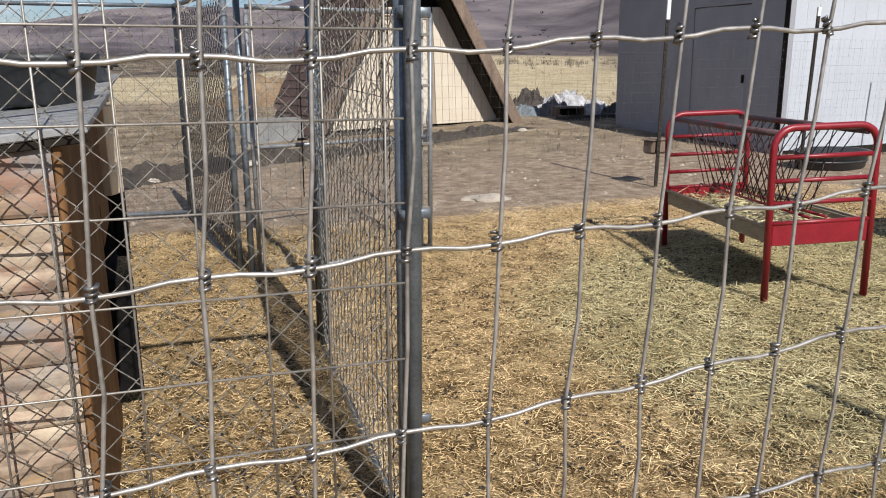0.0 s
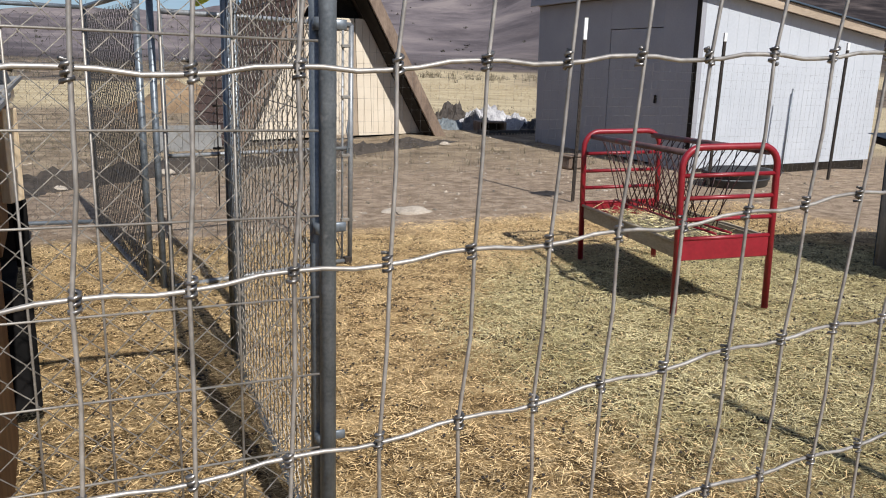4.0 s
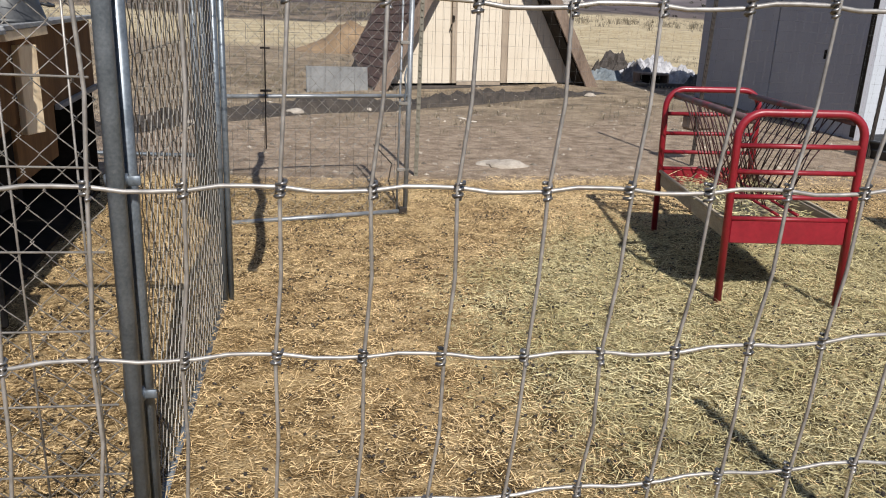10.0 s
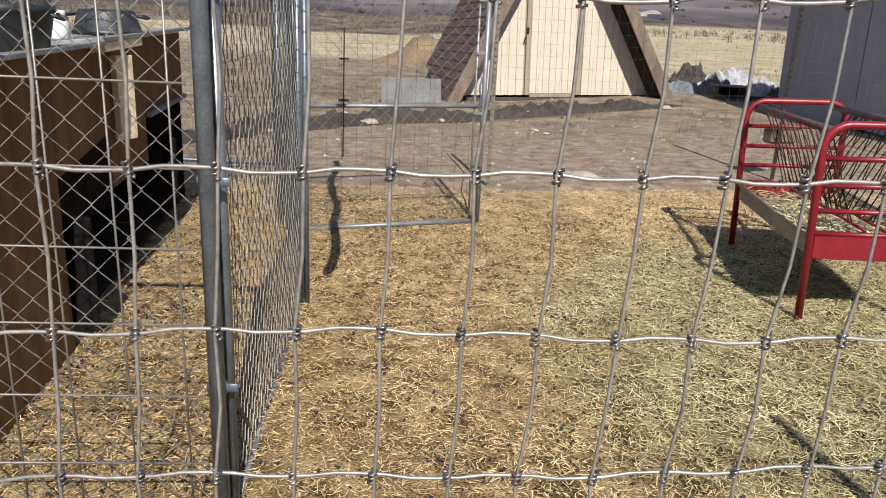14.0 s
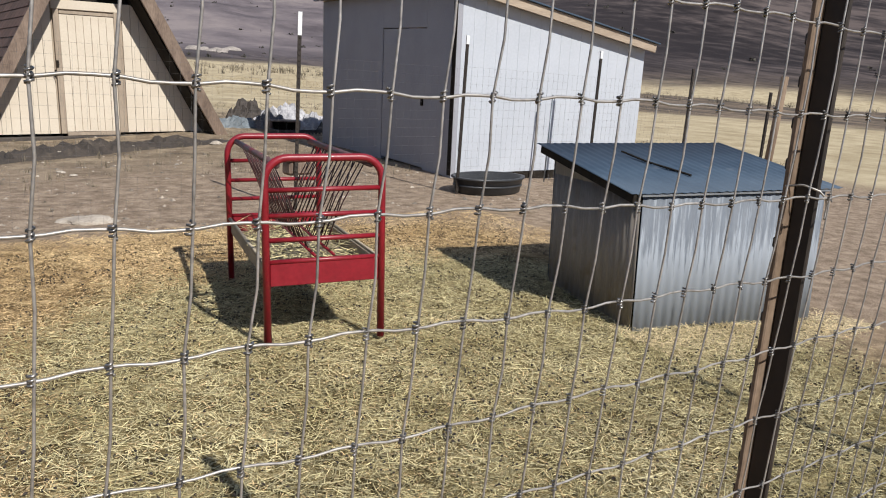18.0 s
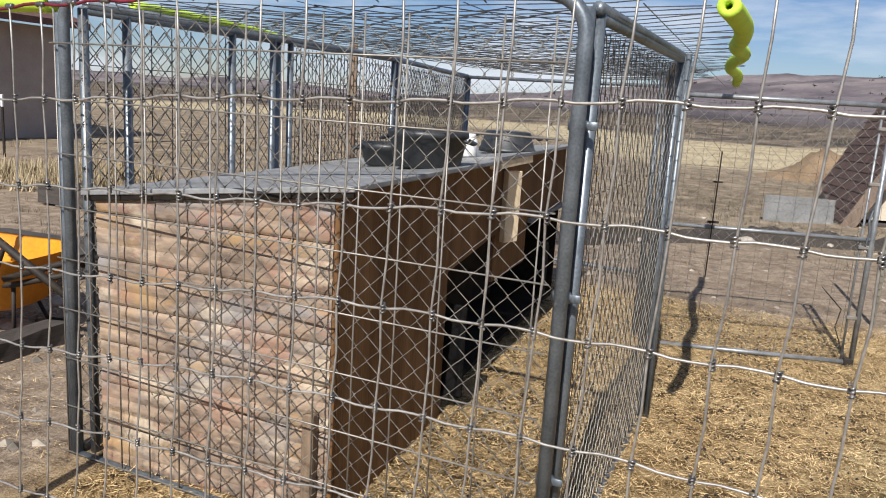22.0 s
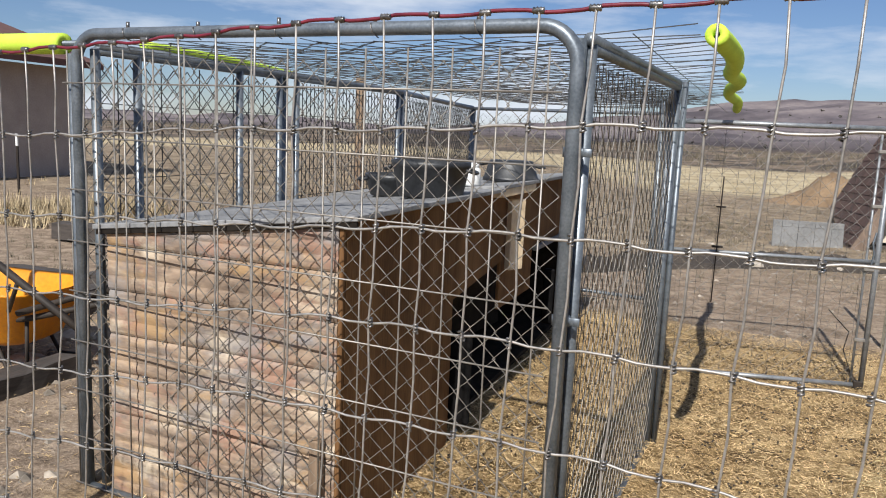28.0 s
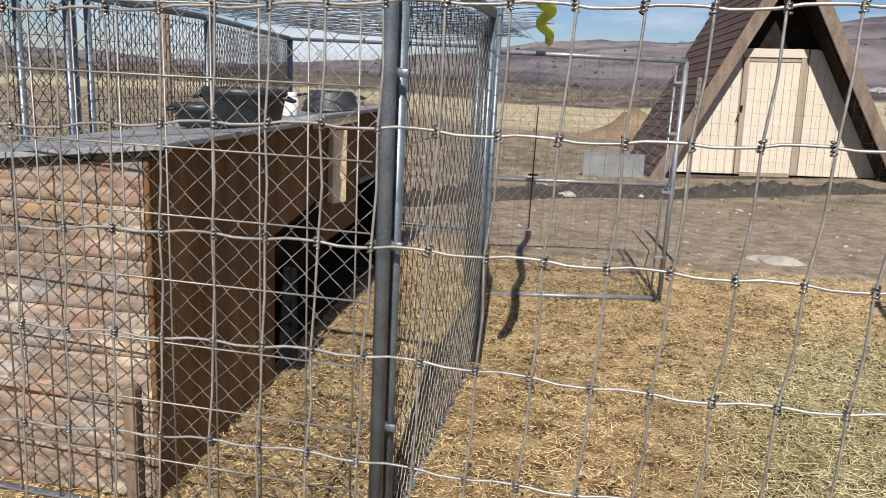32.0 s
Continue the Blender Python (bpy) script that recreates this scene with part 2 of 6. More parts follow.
FAR_MESH = material("dull_mesh_wire", (0.10, 0.098, 0.095), (0.20, 0.195, 0.19), 18, 0.6, 0.4, 0.0, 100)
KNOT = material("knot_wire", (0.06, 0.057, 0.054), (0.36, 0.345, 0.33), 60, 0.34, 0.8, 0.1, 200)
RED_WIRE = material("red_painted_wire", (0.10, 0.009, 0.020), (0.20, 0.02, 0.036), 30, 0.4, 0.0, 0.05, 120, spots=((0.35, 0.30, 0.28), 60, 0.66))
DARK_ROD = material("dark_maroon_rod", (0.022, 0.008, 0.008), (0.06, 0.018, 0.018), 20, 0.5, 0, 0, 60)
RED = material("red_enamel", (0.165, 0.006, 0.012), (0.25, 0.010, 0.019), 9, 0.4, 0.0, 0.06, 60, spots=((0.16, 0.05, 0.035), 18, 0.68), coat=0.1)
DUSTY = material("dusty_pale_sheet", (0.22, 0.18, 0.125), (0.40, 0.345, 0.255), 6, 0.8, 0, 0.1, 60, stretch=(2, 0.5, 2), spots=((0.20, 0.05, 0.035), 5, 0.62))
RAIL_DARK = material("worn_maroon_rail", (0.055, 0.028, 0.030), (0.13, 0.075, 0.075), 12, 0.6, 0, 0.08, 60, spots=((0.19, 0.012, 0.018), 7, 0.56))
GREEN_FOAM = material("lime_foam", (0.44, 0.64, 0.035), (0.60, 0.80, 0.085), 12, 0.75, 0, 0.08, 150)


def mottled_siding():
    """Old log siding whose stain has worn off in patches of grey, pink, ochre and cream."""
    m = material("weathered_pine_siding", (0.095, 0.068, 0.052), (0.39, 0.285, 0.20), 4.2, 0.85, 0, 0.3, 22, stretch=(0.9, 1, 2.6), per_object=0.08)
    n, l = m.node_tree.nodes, m.node_tree.links
    b = n["Principled BSDF"]
    colour = b.inputs["Base Color"].links[0].from_socket
    tc = n.new("ShaderNodeTexCoord")
    for k, (tone, scale, low, high, amount) in enumerate((((0.25, 0.238, 0.235), 2.0, 0.50, 0.60, 0.75), ((0.33, 0.175, 0.12), 5.5, 0.52, 0.62, 0.6), ((0.40, 0.245, 0.10), 4.3, 0.55, 0.66, 0.6), ((0.54, 0.45, 0.33), 3.4, 0.53, 0.64, 0.75), ((0.10, 0.075, 0.06), 9.0, 0.60, 0.68, 0.6))):
        mp, t, r, x = n.new("ShaderNodeMapping"), n.new("ShaderNodeTexNoise"), n.new("ShaderNodeMapRange"), n.new("ShaderNodeMix")
        mp.inputs["Location"].default_value = (3.1 * k, 1.7 * k, 2.3 * k)
        mp.inputs["Scale"].default_value = (0.8, 1, 1.5)
        t.inputs["Scale"].default_value, t.inputs["Detail"].default_value, t.inputs["Roughness"].default_value = scale, 7, 0.68
        r.inputs["From Min"].default_value, r.inputs["From Max"].default_value, r.inputs["To Max"].default_value = low, high, amount
        x.data_type = "RGBA"
        x.inputs["B"].default_value = (*tone, 1)
        l.new(tc.outputs["Object"], mp.inputs["Vector"])
        l.new(mp.outputs["Vector"], t.inputs["Vector"])
        l.new(t.outputs["Fac"], r.inputs["Value"])
        l.new(r.outputs["Result"], x.inputs["Factor"])
        l.new(colour, x.inputs["A"])
        colour = x.outputs["Result"]
    l.new(colour, b.inputs["Base Color"])
    return m


PLANK = mottled_siding()
SOIL = material("dark_damp_soil", (0.022, 0.018, 0.015), (0.070, 0.055, 0.043), 3, 0.95, 0, 0.4, 30, spots=((0.16, 0.125, 0.09), 2.2, 0.64))
MOUND = material("tan_earth_mound", (0.125, 0.080, 0.045), (0.27, 0.185, 0.108), 1.4, 0.95, 0, 0.3, 14)
ROCK = material("pale_hill_rock", (0.16, 0.14, 0.125), (0.36, 0.32, 0.285), 0.3, 0.9, 0, 0.3, 2)
SHRUB = material("dark_hill_shrub", (0.028, 0.027, 0.021), (0.075, 0.068, 0.052), 0.4, 0.95, 0, 0, 3, island=0.3)
BROWN_PLY = material("brown_stained_plywood", (0.095, 0.048, 0.021), (0.25, 0.132, 0.058), 2.0, 0.7, 0, 0.12, 26, stretch=(4, 4, 0.4))
BLOND = material("raw_stud_wood", (0.66, 0.49, 0.30), (0.85, 0.70, 0.49), 4, 0.75, 0, 0.15, 30, stretch=(4, 4, 0.6))
# dark parts, and the shade of interiors put into a near-black colour
DARK_IN = material("dark_board_and_shade", (0.010, 0.008, 0.007), (0.032, 0.026, 0.020), 6, 0.9, 0, 0.2, 40)
ROOF_GREY = material("weathered_grey_roof_board", (0.145, 0.146, 0.148), (0.30, 0.30, 0.30), 3, 0.8, 0, 0.1, 40)
RUBBER = material("black_rubber_tub", (0.016, 0.017, 0.019), (0.040, 0.042, 0.045), 8, 0.45, 0, 0.1, 60, spots=((0.10, 0.095, 0.09), 9, 0.66))
WHITE_PLASTIC = material("white_plastic", (0.62, 0.62, 0.60), (0.8, 0.8, 0.78), 8, 0.5, 0, 0.03, 60)
CORR = material("corrugated_zinc", (0.085, 0.096, 0.112), (0.13, 0.143, 0.162), 5, 0.75, 0.08, 0.05, 70, stretch=(3, 3, 0.35), spots=((0.25, 0.267, 0.29), 9, 0.57))
def streaked_zinc():
    """Zinc sheet whose upper half has weathered dark, with ragged pale streaks along the ribs."""
    m = material("streaked_zinc", (0.085, 0.098, 0.118), (0.15, 0.168, 0.192), 5, 0.68, 0.1, 0.05, 70, stretch=(3, 3, 0.35))
    n, l = m.node_tree.nodes, m.node_tree.links
    b = n["Principled BSDF"]
    old = b.inputs["Base Color"].links[0].from_socket
    tc, sep, mp = n.new("ShaderNodeTexCoord"), n.new("ShaderNodeSeparateXYZ"), n.new("ShaderNodeMapping")
    mp.inputs["Scale"].default_value = (15, 15, 0.9)
    l.new(tc.outputs["Object"], sep.inputs["Vector"])
    l.new(tc.outputs["Object"], mp.inputs["Vector"])
    t = n.new("ShaderNodeTexNoise")
    t.inputs["Scale"].default_value, t.inputs["Detail"].default_value, t.inputs["Roughness"].default_value = 2.4, 4, 0.65
    l.new(mp.outputs["Vector"], t.inputs["Vector"])
    rise = n.new("ShaderNodeMapRange")
    rise.inputs["From Min"].default_value, rise.inputs["From Max"].default_value = 0.30, 0.62
    rise.inputs["To Min"].default_value, rise.inputs["To Max"].default_value = 0.30, 0.015
    l.new(sep.outputs["Z"], rise.inputs["Value"])
    add, ramp, mix = n.new("ShaderNodeMath"), n.new("ShaderNodeValToRGB"), n.new("ShaderNodeMix")
    l.new(t.outputs["Fac"], add.inputs[0])
    l.new(rise.outputs["Result"], add.inputs[1])
    ramp.color_ramp.elements[0].position, ramp.color_ramp.elements[1].position = 0.53, 0.68
    l.new(add.outputs[0], ramp.inputs["Fac"])
    mix.data_type = "RGBA"
    mix.inputs["B"].default_value = (0.265, 0.29, 0.32, 1)
    l.new(ramp.outputs["Color"], mix.inputs["Factor"])
    l.new(old, mix.inputs["A"])
    l.new(mix.outputs["Result"], b.inputs["Base Color"])
    return m


ZINC_FRONT = streaked_zinc()
# shelter sides: rust brown plus warm light off the ground, both as colour
BROWN_ZINC = material("dull_brown_zinc", (0.17, 0.148, 0.125), (0.29, 0.258, 0.22), 5, 0.8, 0.05, 0.08, 60, stretch=(3, 3, 0.35), spots=((0.19, 0.15, 0.11), 6, 0.6))
ROOF_BLUE = material("blue_grey_roof_sheet", (0.022, 0.042, 0.070), (0.046, 0.075, 0.112), 4, 0.7, 0.05, 0.05, 60, spots=((0.09, 0.11, 0.14), 5, 0.64))
CREAM = material("cream_painted_siding", (0.51, 0.435, 0.34), (0.60, 0.53, 0.43), 2, 0.75, 0, 0.05, 40, spots=((0.46, 0.36, 0.25), 3.5, 0.70))
TRIM = material("tan_trim_wood", (0.23, 0.18, 0.135), (0.36, 0.29, 0.215), 4, 0.75, 0, 0.1, 30, stretch=(3, 3, 0.5))
RAKE = material("weathered_rake_board", (0.10, 0.068, 0.05), (0.24, 0.175, 0.13), 3, 0.85, 0, 0.15, 24, stretch=(3, 3, 0.6))
SHINGLE = material("brown_shingle", (0.050, 0.026, 0.019), (0.125, 0.070, 0.052), 7, 0.9, 0, 0.2, 70, per_object=0.22)
SHED_GREY = material("grey_painted_siding", (0.25, 0.252, 0.278), (0.305, 0.308, 0.335), 2.2, 0.7, 0, 0.05, 40)
SHED_WHITE = material("white_painted_siding", (0.39, 0.412, 0.448), (0.455, 0.478, 0.515), 1.6, 0.7, 0, 0.05, 30)
FASCIA = material("raw_fascia_board", (0.26, 0.20, 0.145), (0.42, 0.335, 0.25), 3, 0.75, 0, 0.1, 30, stretch=(0.5, 3, 3))
HOUSE_BROWN = material("brown_house_siding", (0.30, 0.25, 0.22), (0.42, 0.36, 0.32), 2.5, 0.8, 0, 0.08, 30)
HOUSE_ROOF = material("dark_red_house_roof", (0.075, 0.035, 0.030), (0.14, 0.07, 0.06), 5, 0.85, 0, 0.2, 50)
TPOST = material("dark_brown_steel_post", (0.010, 0.007, 0.005), (0.032, 0.022, 0.015), 9, 0.7, 0.0, 0.1, 60, spots=((0.09, 0.05, 0.028), 14, 0.66))
# rust tan, raised above the shaft's tone to hold the flange's sunlight
LIT_RUST = material("rusty_lit_flange", (0.10, 0.065, 0.04), (0.24, 0.17, 0.115), 12, 0.75, 0, 0.1, 60)
GREY_SHEET = material("weathered_grey_sheet", (0.13, 0.13, 0.128), (0.25, 0.25, 0.245), 2.5, 0.85, 0, 0.1, 30, spots=((0.30, 0.285, 0.26), 3, 0.62))
TIE = material("old_railway_tie", (0.022, 0.018, 0.016), (0.085, 0.07, 0.06), 5, 0.92, 0, 0.35, 34, stretch=(0.4, 2, 2))
POST_WOOD = material("weathered_wood_post", (0.13, 0.088, 0.056), (0.27, 0.19, 0.125), 4, 0.85, 0, 0.2, 30, stretch=(3, 3, 0.4))
YELLOW = material("orange_yellow_wheelbarrow_tray", (0.56, 0.185, 0.004), (0.78, 0.30, 0.008), 5, 0.45, 0, 0.04, 50, spots=((0.36, 0.22, 0.09), 7, 0.67))
STONE = material("pale_field_stone", (0.26, 0.22, 0.175), (0.46, 0.405, 0.34), 9, 0.9, 0, 0.4, 45)
TARP_GREY = material("grey_tarp", (0.065, 0.062, 0.066), (0.17, 0.163, 0.168), 5, 0.6, 0, 0.2, 25)
TARP_BLUE = material("blue_grey_tarp", (0.075, 0.09, 0.10), (0.19, 0.215, 0.23), 4, 0.6, 0, 0.2, 25)
TARP_DARK = material("black_scrap", (0.018, 0.018, 0.02), (0.06, 0.06, 0.062), 5, 0.5, 0, 0.2, 25)
TARP_WHITE = material("white_scrap_sheet", (0.20, 0.197, 0.21), (0.50, 0.49, 0.50), 5, 0.6, 0, 0.2, 25)
STRAW = material("golden_straw", (0.345, 0.218, 0.092), (0.73, 0.55, 0.30), 2.2, 0.7, 0, 0, 60, island=0.62)
HAY = material("green_hay", (0.255, 0.212, 0.085), (0.61, 0.535, 0.31), 2.2, 0.75, 0, 0, 60, island=0.62)
PEBBLE = material("yard_pebble", (0.10, 0.08, 0.06), (0.42, 0.36, 0.29), 2, 0.95, 0, 0, 20, island=0.5)
PALE_STRAW = material("pale_straw", (0.44, 0.34, 0.18), (0.74, 0.61, 0.38), 2.2, 0.7, 0, 0, 60, island=0.45)
OLIVE = material("drab_brown_post", (0.11, 0.10, 0.075), (0.20, 0.18, 0.14), 8, 0.6, 0, 0.1, 60)
SAGE = material("dry_sagebrush", (0.10, 0.085, 0.06), (0.23, 0.19, 0.13), 3, 0.9, 0, 0, 30, island=0.4)
BLACK_RUBBER = material("black_rubber_sheet", (0.004, 0.004, 0.004), (0.010, 0.009, 0.009), 6, 0.85, 0, 0.1, 40)
DROPPING = material("dry_dark_droppings", (0.012, 0.009, 0.007), (0.045, 0.032, 0.022), 30, 0.8, 0, 0, 90, island=0.3)
DRYGRASS = material("pale_dry_grass", (0.29, 0.22, 0.125), (0.47, 0.38, 0.24), 3, 0.85, 0, 0, 30, island=0.35)


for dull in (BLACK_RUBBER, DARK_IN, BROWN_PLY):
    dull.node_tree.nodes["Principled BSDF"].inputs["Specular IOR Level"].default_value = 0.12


# ---------------------------------------------------------------- mesh helpers
class Geo:
    """Vertices and faces of one mesh in the making."""

    def __init__(self):
        self.v, self.f = [], []

    def add(self, verts, faces, m=None):
        k = len(self.v)
        self.v += [tuple(m @ Vector(p)) for p in verts] if m else [tuple(p) for p in verts]
        self.f += [tuple(k + i for i in f) for f in faces]
        return self

    def box(self, x0, x1, y0, y1, z0, z1, b=0.004, m=None):
        """A box with chamfered edges."""
        b = min(b, 0.49 * (x1 - x0), 0.49 * (y1 - y0), 0.49 * (z1 - z0))
        lo, hi, v, f, ids = (x0, y0, z0), (x1, y1, z1), [], [], {}
        for c in range(8):
            s = [(c >> i) & 1 for i in range(3)]
            for a in range(3):
                p = [(hi[i] if s[i] else lo[i]) if i == a else ((hi[i] - b) if s[i] else (lo[i] + b)) for i in range(3)]
                ids[c, a] = len(v)
                v.append(p)
        for a in range(3):
            u, w = (a + 1) % 3, (a + 2) % 3
            for s in (0, 1):
                q = [ids[(s << a) | (i << u) | (j << w), a] for i, j in ((0, 0), (1, 0), (1, 1), (0, 1))]
                f.append(q if s else q[::-1])
            for i in (0, 1):
                for j in (0, 1):
                    c0, c1 = (i << u) | (j << w), (i << u) | (j << w) | (1 << a)
                    q = [ids[c0, u], ids[c1, u], ids[c1, w], ids[c0, w]]
                    f.append(q if (i ^ j) else q[::-1])
        for c in range(8):
            q = [ids[c, 0], ids[c, 1], ids[c, 2]]
            f.append(q if bin(c).count("1") % 2 else q[::-1])
        return self.add(v, f, m)

    def tube(self, pts, r, sides=6, caps=True, m=None, r_end=None):
        """A round bar along a line of points."""
        pts = [Vector(p) for p in pts]
        n, v, f = len(pts), [], []
        up = None
        for i, p in enumerate(pts):
            d = (pts[min(i + 1, n - 1)] - pts[max(i - 1, 0)]).normalized()
            if up is None:
                up = d.orthogonal().normalized()
            up = (up - d * up.dot(d)).normalized()
            side = d.cross(up)
            rr = r if r_end is None else r + (r_end - r) * i / max(1, n - 1)
            for k in range(sides):
                a = 2 * math.pi * k / sides
                v.append(p + (up * math.cos(a) + side * math.sin(a)) * rr)
        for i in range(n - 1):
            for k in range(sides):
                k2 = (k + 1) % sides
                f.append((i * sides + k, i * sides + k2, (i + 1) * sides + k2, (i + 1) * sides + k))
        if caps:
            f.append(tuple(range(sides))[::-1])
            f.append(tuple((n - 1) * sides + k for k in range(sides)))
        return self.add(v, f, m)

    def lathe(self, prof, sides=24, m=None, sx=1.0, sy=1.0):
        """A turned body: profile of (radius, z)."""
        v, f = [], []
        for r, z in prof:
            for k in range(sides):
                a = 2 * math.pi * k / sides
                v.append((r * math.cos(a) * sx, r * math.sin(a) * sy, z))
        for i in range(len(prof) - 1):
            for k in range(sides):
                k2 = (k + 1) % sides
                f.append((i * sides + k, i * sides + k2, (i + 1) * sides + k2, (i + 1) * sides + k))
        f.append(tuple(range(sides))[::-1])
        f.append(tuple((len(prof) - 1) * sides + k for k in range(sides)))
        return self.add(v, f, m)

    def mesh(self, name, mat, smooth=False):
        me = bpy.data.meshes.new(name)
        me.from_pydata(self.v, [], self.f)
        me.materials.append(mat)
        if smooth:
            me.polygons.foreach_set("use_smooth", [True] * len(me.polygons))
        me.update()
        return me


def part(name, geo, mat, parent=None, label="", smooth=False, at=None):
    me = geo if isinstance(geo, bpy.types.Mesh) else geo.mesh(name, mat, smooth)
    ob = new(name, me)
    if parent:
        ob.parent = parent
    if at is not None:
        ob.matrix_basis = at
    if label:
        ob["label"] = label
    return ob


def thing(name, label, category, at=None, group="", kind=""):
    ob = new(name)
    ob.empty_display_size = 0.1
    if at is not None:
        ob.matrix_basis = at
    return tagged(ob, label, category, group, kind)


def leaning(x, y, z, yaw, dx=-0.03, dy=0.03):
    """A pose that stands square to the gently sloping yard."""
    tip = Vector((0, 0, 1)).rotation_difference(Vector((dx, dy, 1))).to_matrix().to_4x4()
    return Matrix.Translation((x, y, z)) @ tip @ pose(0, 0, 0, 0, 0, yaw)


def arc(cx, cz, r, a0, a1, n, y=0.0):
    return [(cx + r * math.cos(radians(a0 + (a1 - a0) * i / n)), y, cz + r * math.sin(radians(a0 + (a1 - a0) * i / n))) for i in range(n + 1)]


def smooth(a, b, t):
    t = min(1, max(0, (t - a) / (b - a)))
    return t * t * (3 - 2 * t)


def fall(x, y):
    """How far the yard falls away towards the back."""
    return -0.017 * max(0.0, min(y, 30) - 3) * min(1, max(0, (6.2 - x) / 4.0)) * min(1, max(0, (x + 14) / 8))


# ---------------------------------------------------------------- ground and hills
def ridge(bearing):
    """Height of the skyline in degrees, by bearing from +y."""
    stops = [(-180, 0.5), (-60, 0.15), (-30, 0.2), (-18, 0.6), (-10, 1.7), (-4, 2.5), (3, 3.0), (10, 3.8), (18, 4.8), (25, 5.3), (32, 7.2), (40, 9.0), (55, 10.5), (75, 9.5), (105, 5.0), (140, 1.2), (180, 0.5)]
    for (a, h), (b, k) in zip(stops, stops[1:]):
        if a <= bearing <= b:
            return h + (k - h) * smooth(a, b, bearing)
    return 0.5


def ground_z(x, y):
    """Height of the land: the yard's fall, small bumps near by, brush flats and hills far off."""
    cx, cy = 1.5, 2.0
    r, a = math.hypot(x - cx, y - cy), math.atan2(x - cx, y - cy)
    z = fall(x, y) + (0.02 * noise.noise(Vector((x * 1.1, y * 1.1, 0))) + 0.008 * noise.noise(Vector((x * 5, y * 5, 3)))) * smooth(0.5, 3, r) * (1 - smooth(4.5, 8, r))
    z += 0.035 * noise.noise(Vector((x * 0.8, y * 0.8, 7))) * smooth(6.5, 9, r) * (1 - smooth(20, 30, r))
    if r > 24:
        deg = math.degrees(a)
        wob = noise.noise(Vector((math.sin(a) * 6, math.cos(a) * 6, 1))) * 0.32 + noise.noise(Vector((math.sin(a) * 25, math.cos(a) * 25, 2))) * 0.16
        start, end = 130.0, 1500.0 - 800 * smooth(20, 45, deg) * (1 - smooth(80, 110, deg))
        h = end * math.tan(radians(max(0.15, ridge(deg) + wob)))
        t = smooth(start, end, r)
        z += h * (t ** 1.25) if r <= end else h * (1 - 0.5 * smooth(end, 4000, r))
        z += smooth(150, 500, r) * 0.012 * r * noise.noise(Vector((x * 0.004, y * 0.004, 5))) * (1 - smooth(end * 0.7, end, r))
        z += smooth(180, 420, r) * 0.007 * r * noise.noise(Vector((x * 0.013, y * 0.013, 6))) * (1 - smooth(end * 0.7, end, r))
        z += smooth(40, 130, r) * 0.9 * noise.noise(Vector((x * 0.03, y * 0.03, 9)))
    return z


def build_ground():
    cx, cy, seg = 1.5, 2.0, 360
    radii = [0.0]
    r = 0.3
    while r < 4200:
        radii.append(r)
        r += max(0.22, 0.065 * r) if r < 14 else 0.05 * r
    v, f = [], []
    for i, r in enumerate(radii):
        for k in range(seg):
            a = 2 * math.pi * k / seg
            x, y = cx + r * math.sin(a), cy + r * math.cos(a)
            v.append((x, y, ground_z(x, y)))
    for i in range(len(radii) - 1):
        for k in range(seg):
            k2 = (k + 1) % seg
            if i:
                f.append((i * seg + k, i * seg + k2, (i + 1) * seg + k2, (i + 1) * seg + k))
            else:
                f.append((0, seg + k2, seg + k))
    # wind faces upward
    g = Geo()
    g.v, g.f = v, [tuple(reversed(q)) for q in f if len(q) == 4] + [q[::-1] for q in f if len(q) == 3]
    ob = part("ground", g, GROUND, smooth=True)
    return tagged(ob, "dry dirt ground with straw, pale grass field and brown hills", "ground", kind="structure")


build_ground()

# ---------------------------------------------------------------- wire fence in front of the camera
FENCE_Y, FENCE_TOP, ROW, PITCH = 0.375, 1.618, 0.1035, 0.0508
FENCE_X0, FENCE_X1 = 0.0075 - 48 * PITCH, 6.2


def row_z(k, x):
    """Height of horizontal wire k, sagging between posts."""
    return FENCE_TOP - ROW * k - 0.05 * (1 - smooth(-0.2, 0.95, x)) + 0.017 * smooth(1.0, 1.6, x) + 0.0022 * math.sin(x * 5.1 + k * 1.3) + 0.0016 * math.sin(x * 13 + k * 2.1)


def fence_y(x, z):
    return FENCE_Y + 0.012 * math.sin(x * 1.7 + 0.5) + 0.006 * math.sin(z * 6 + x)


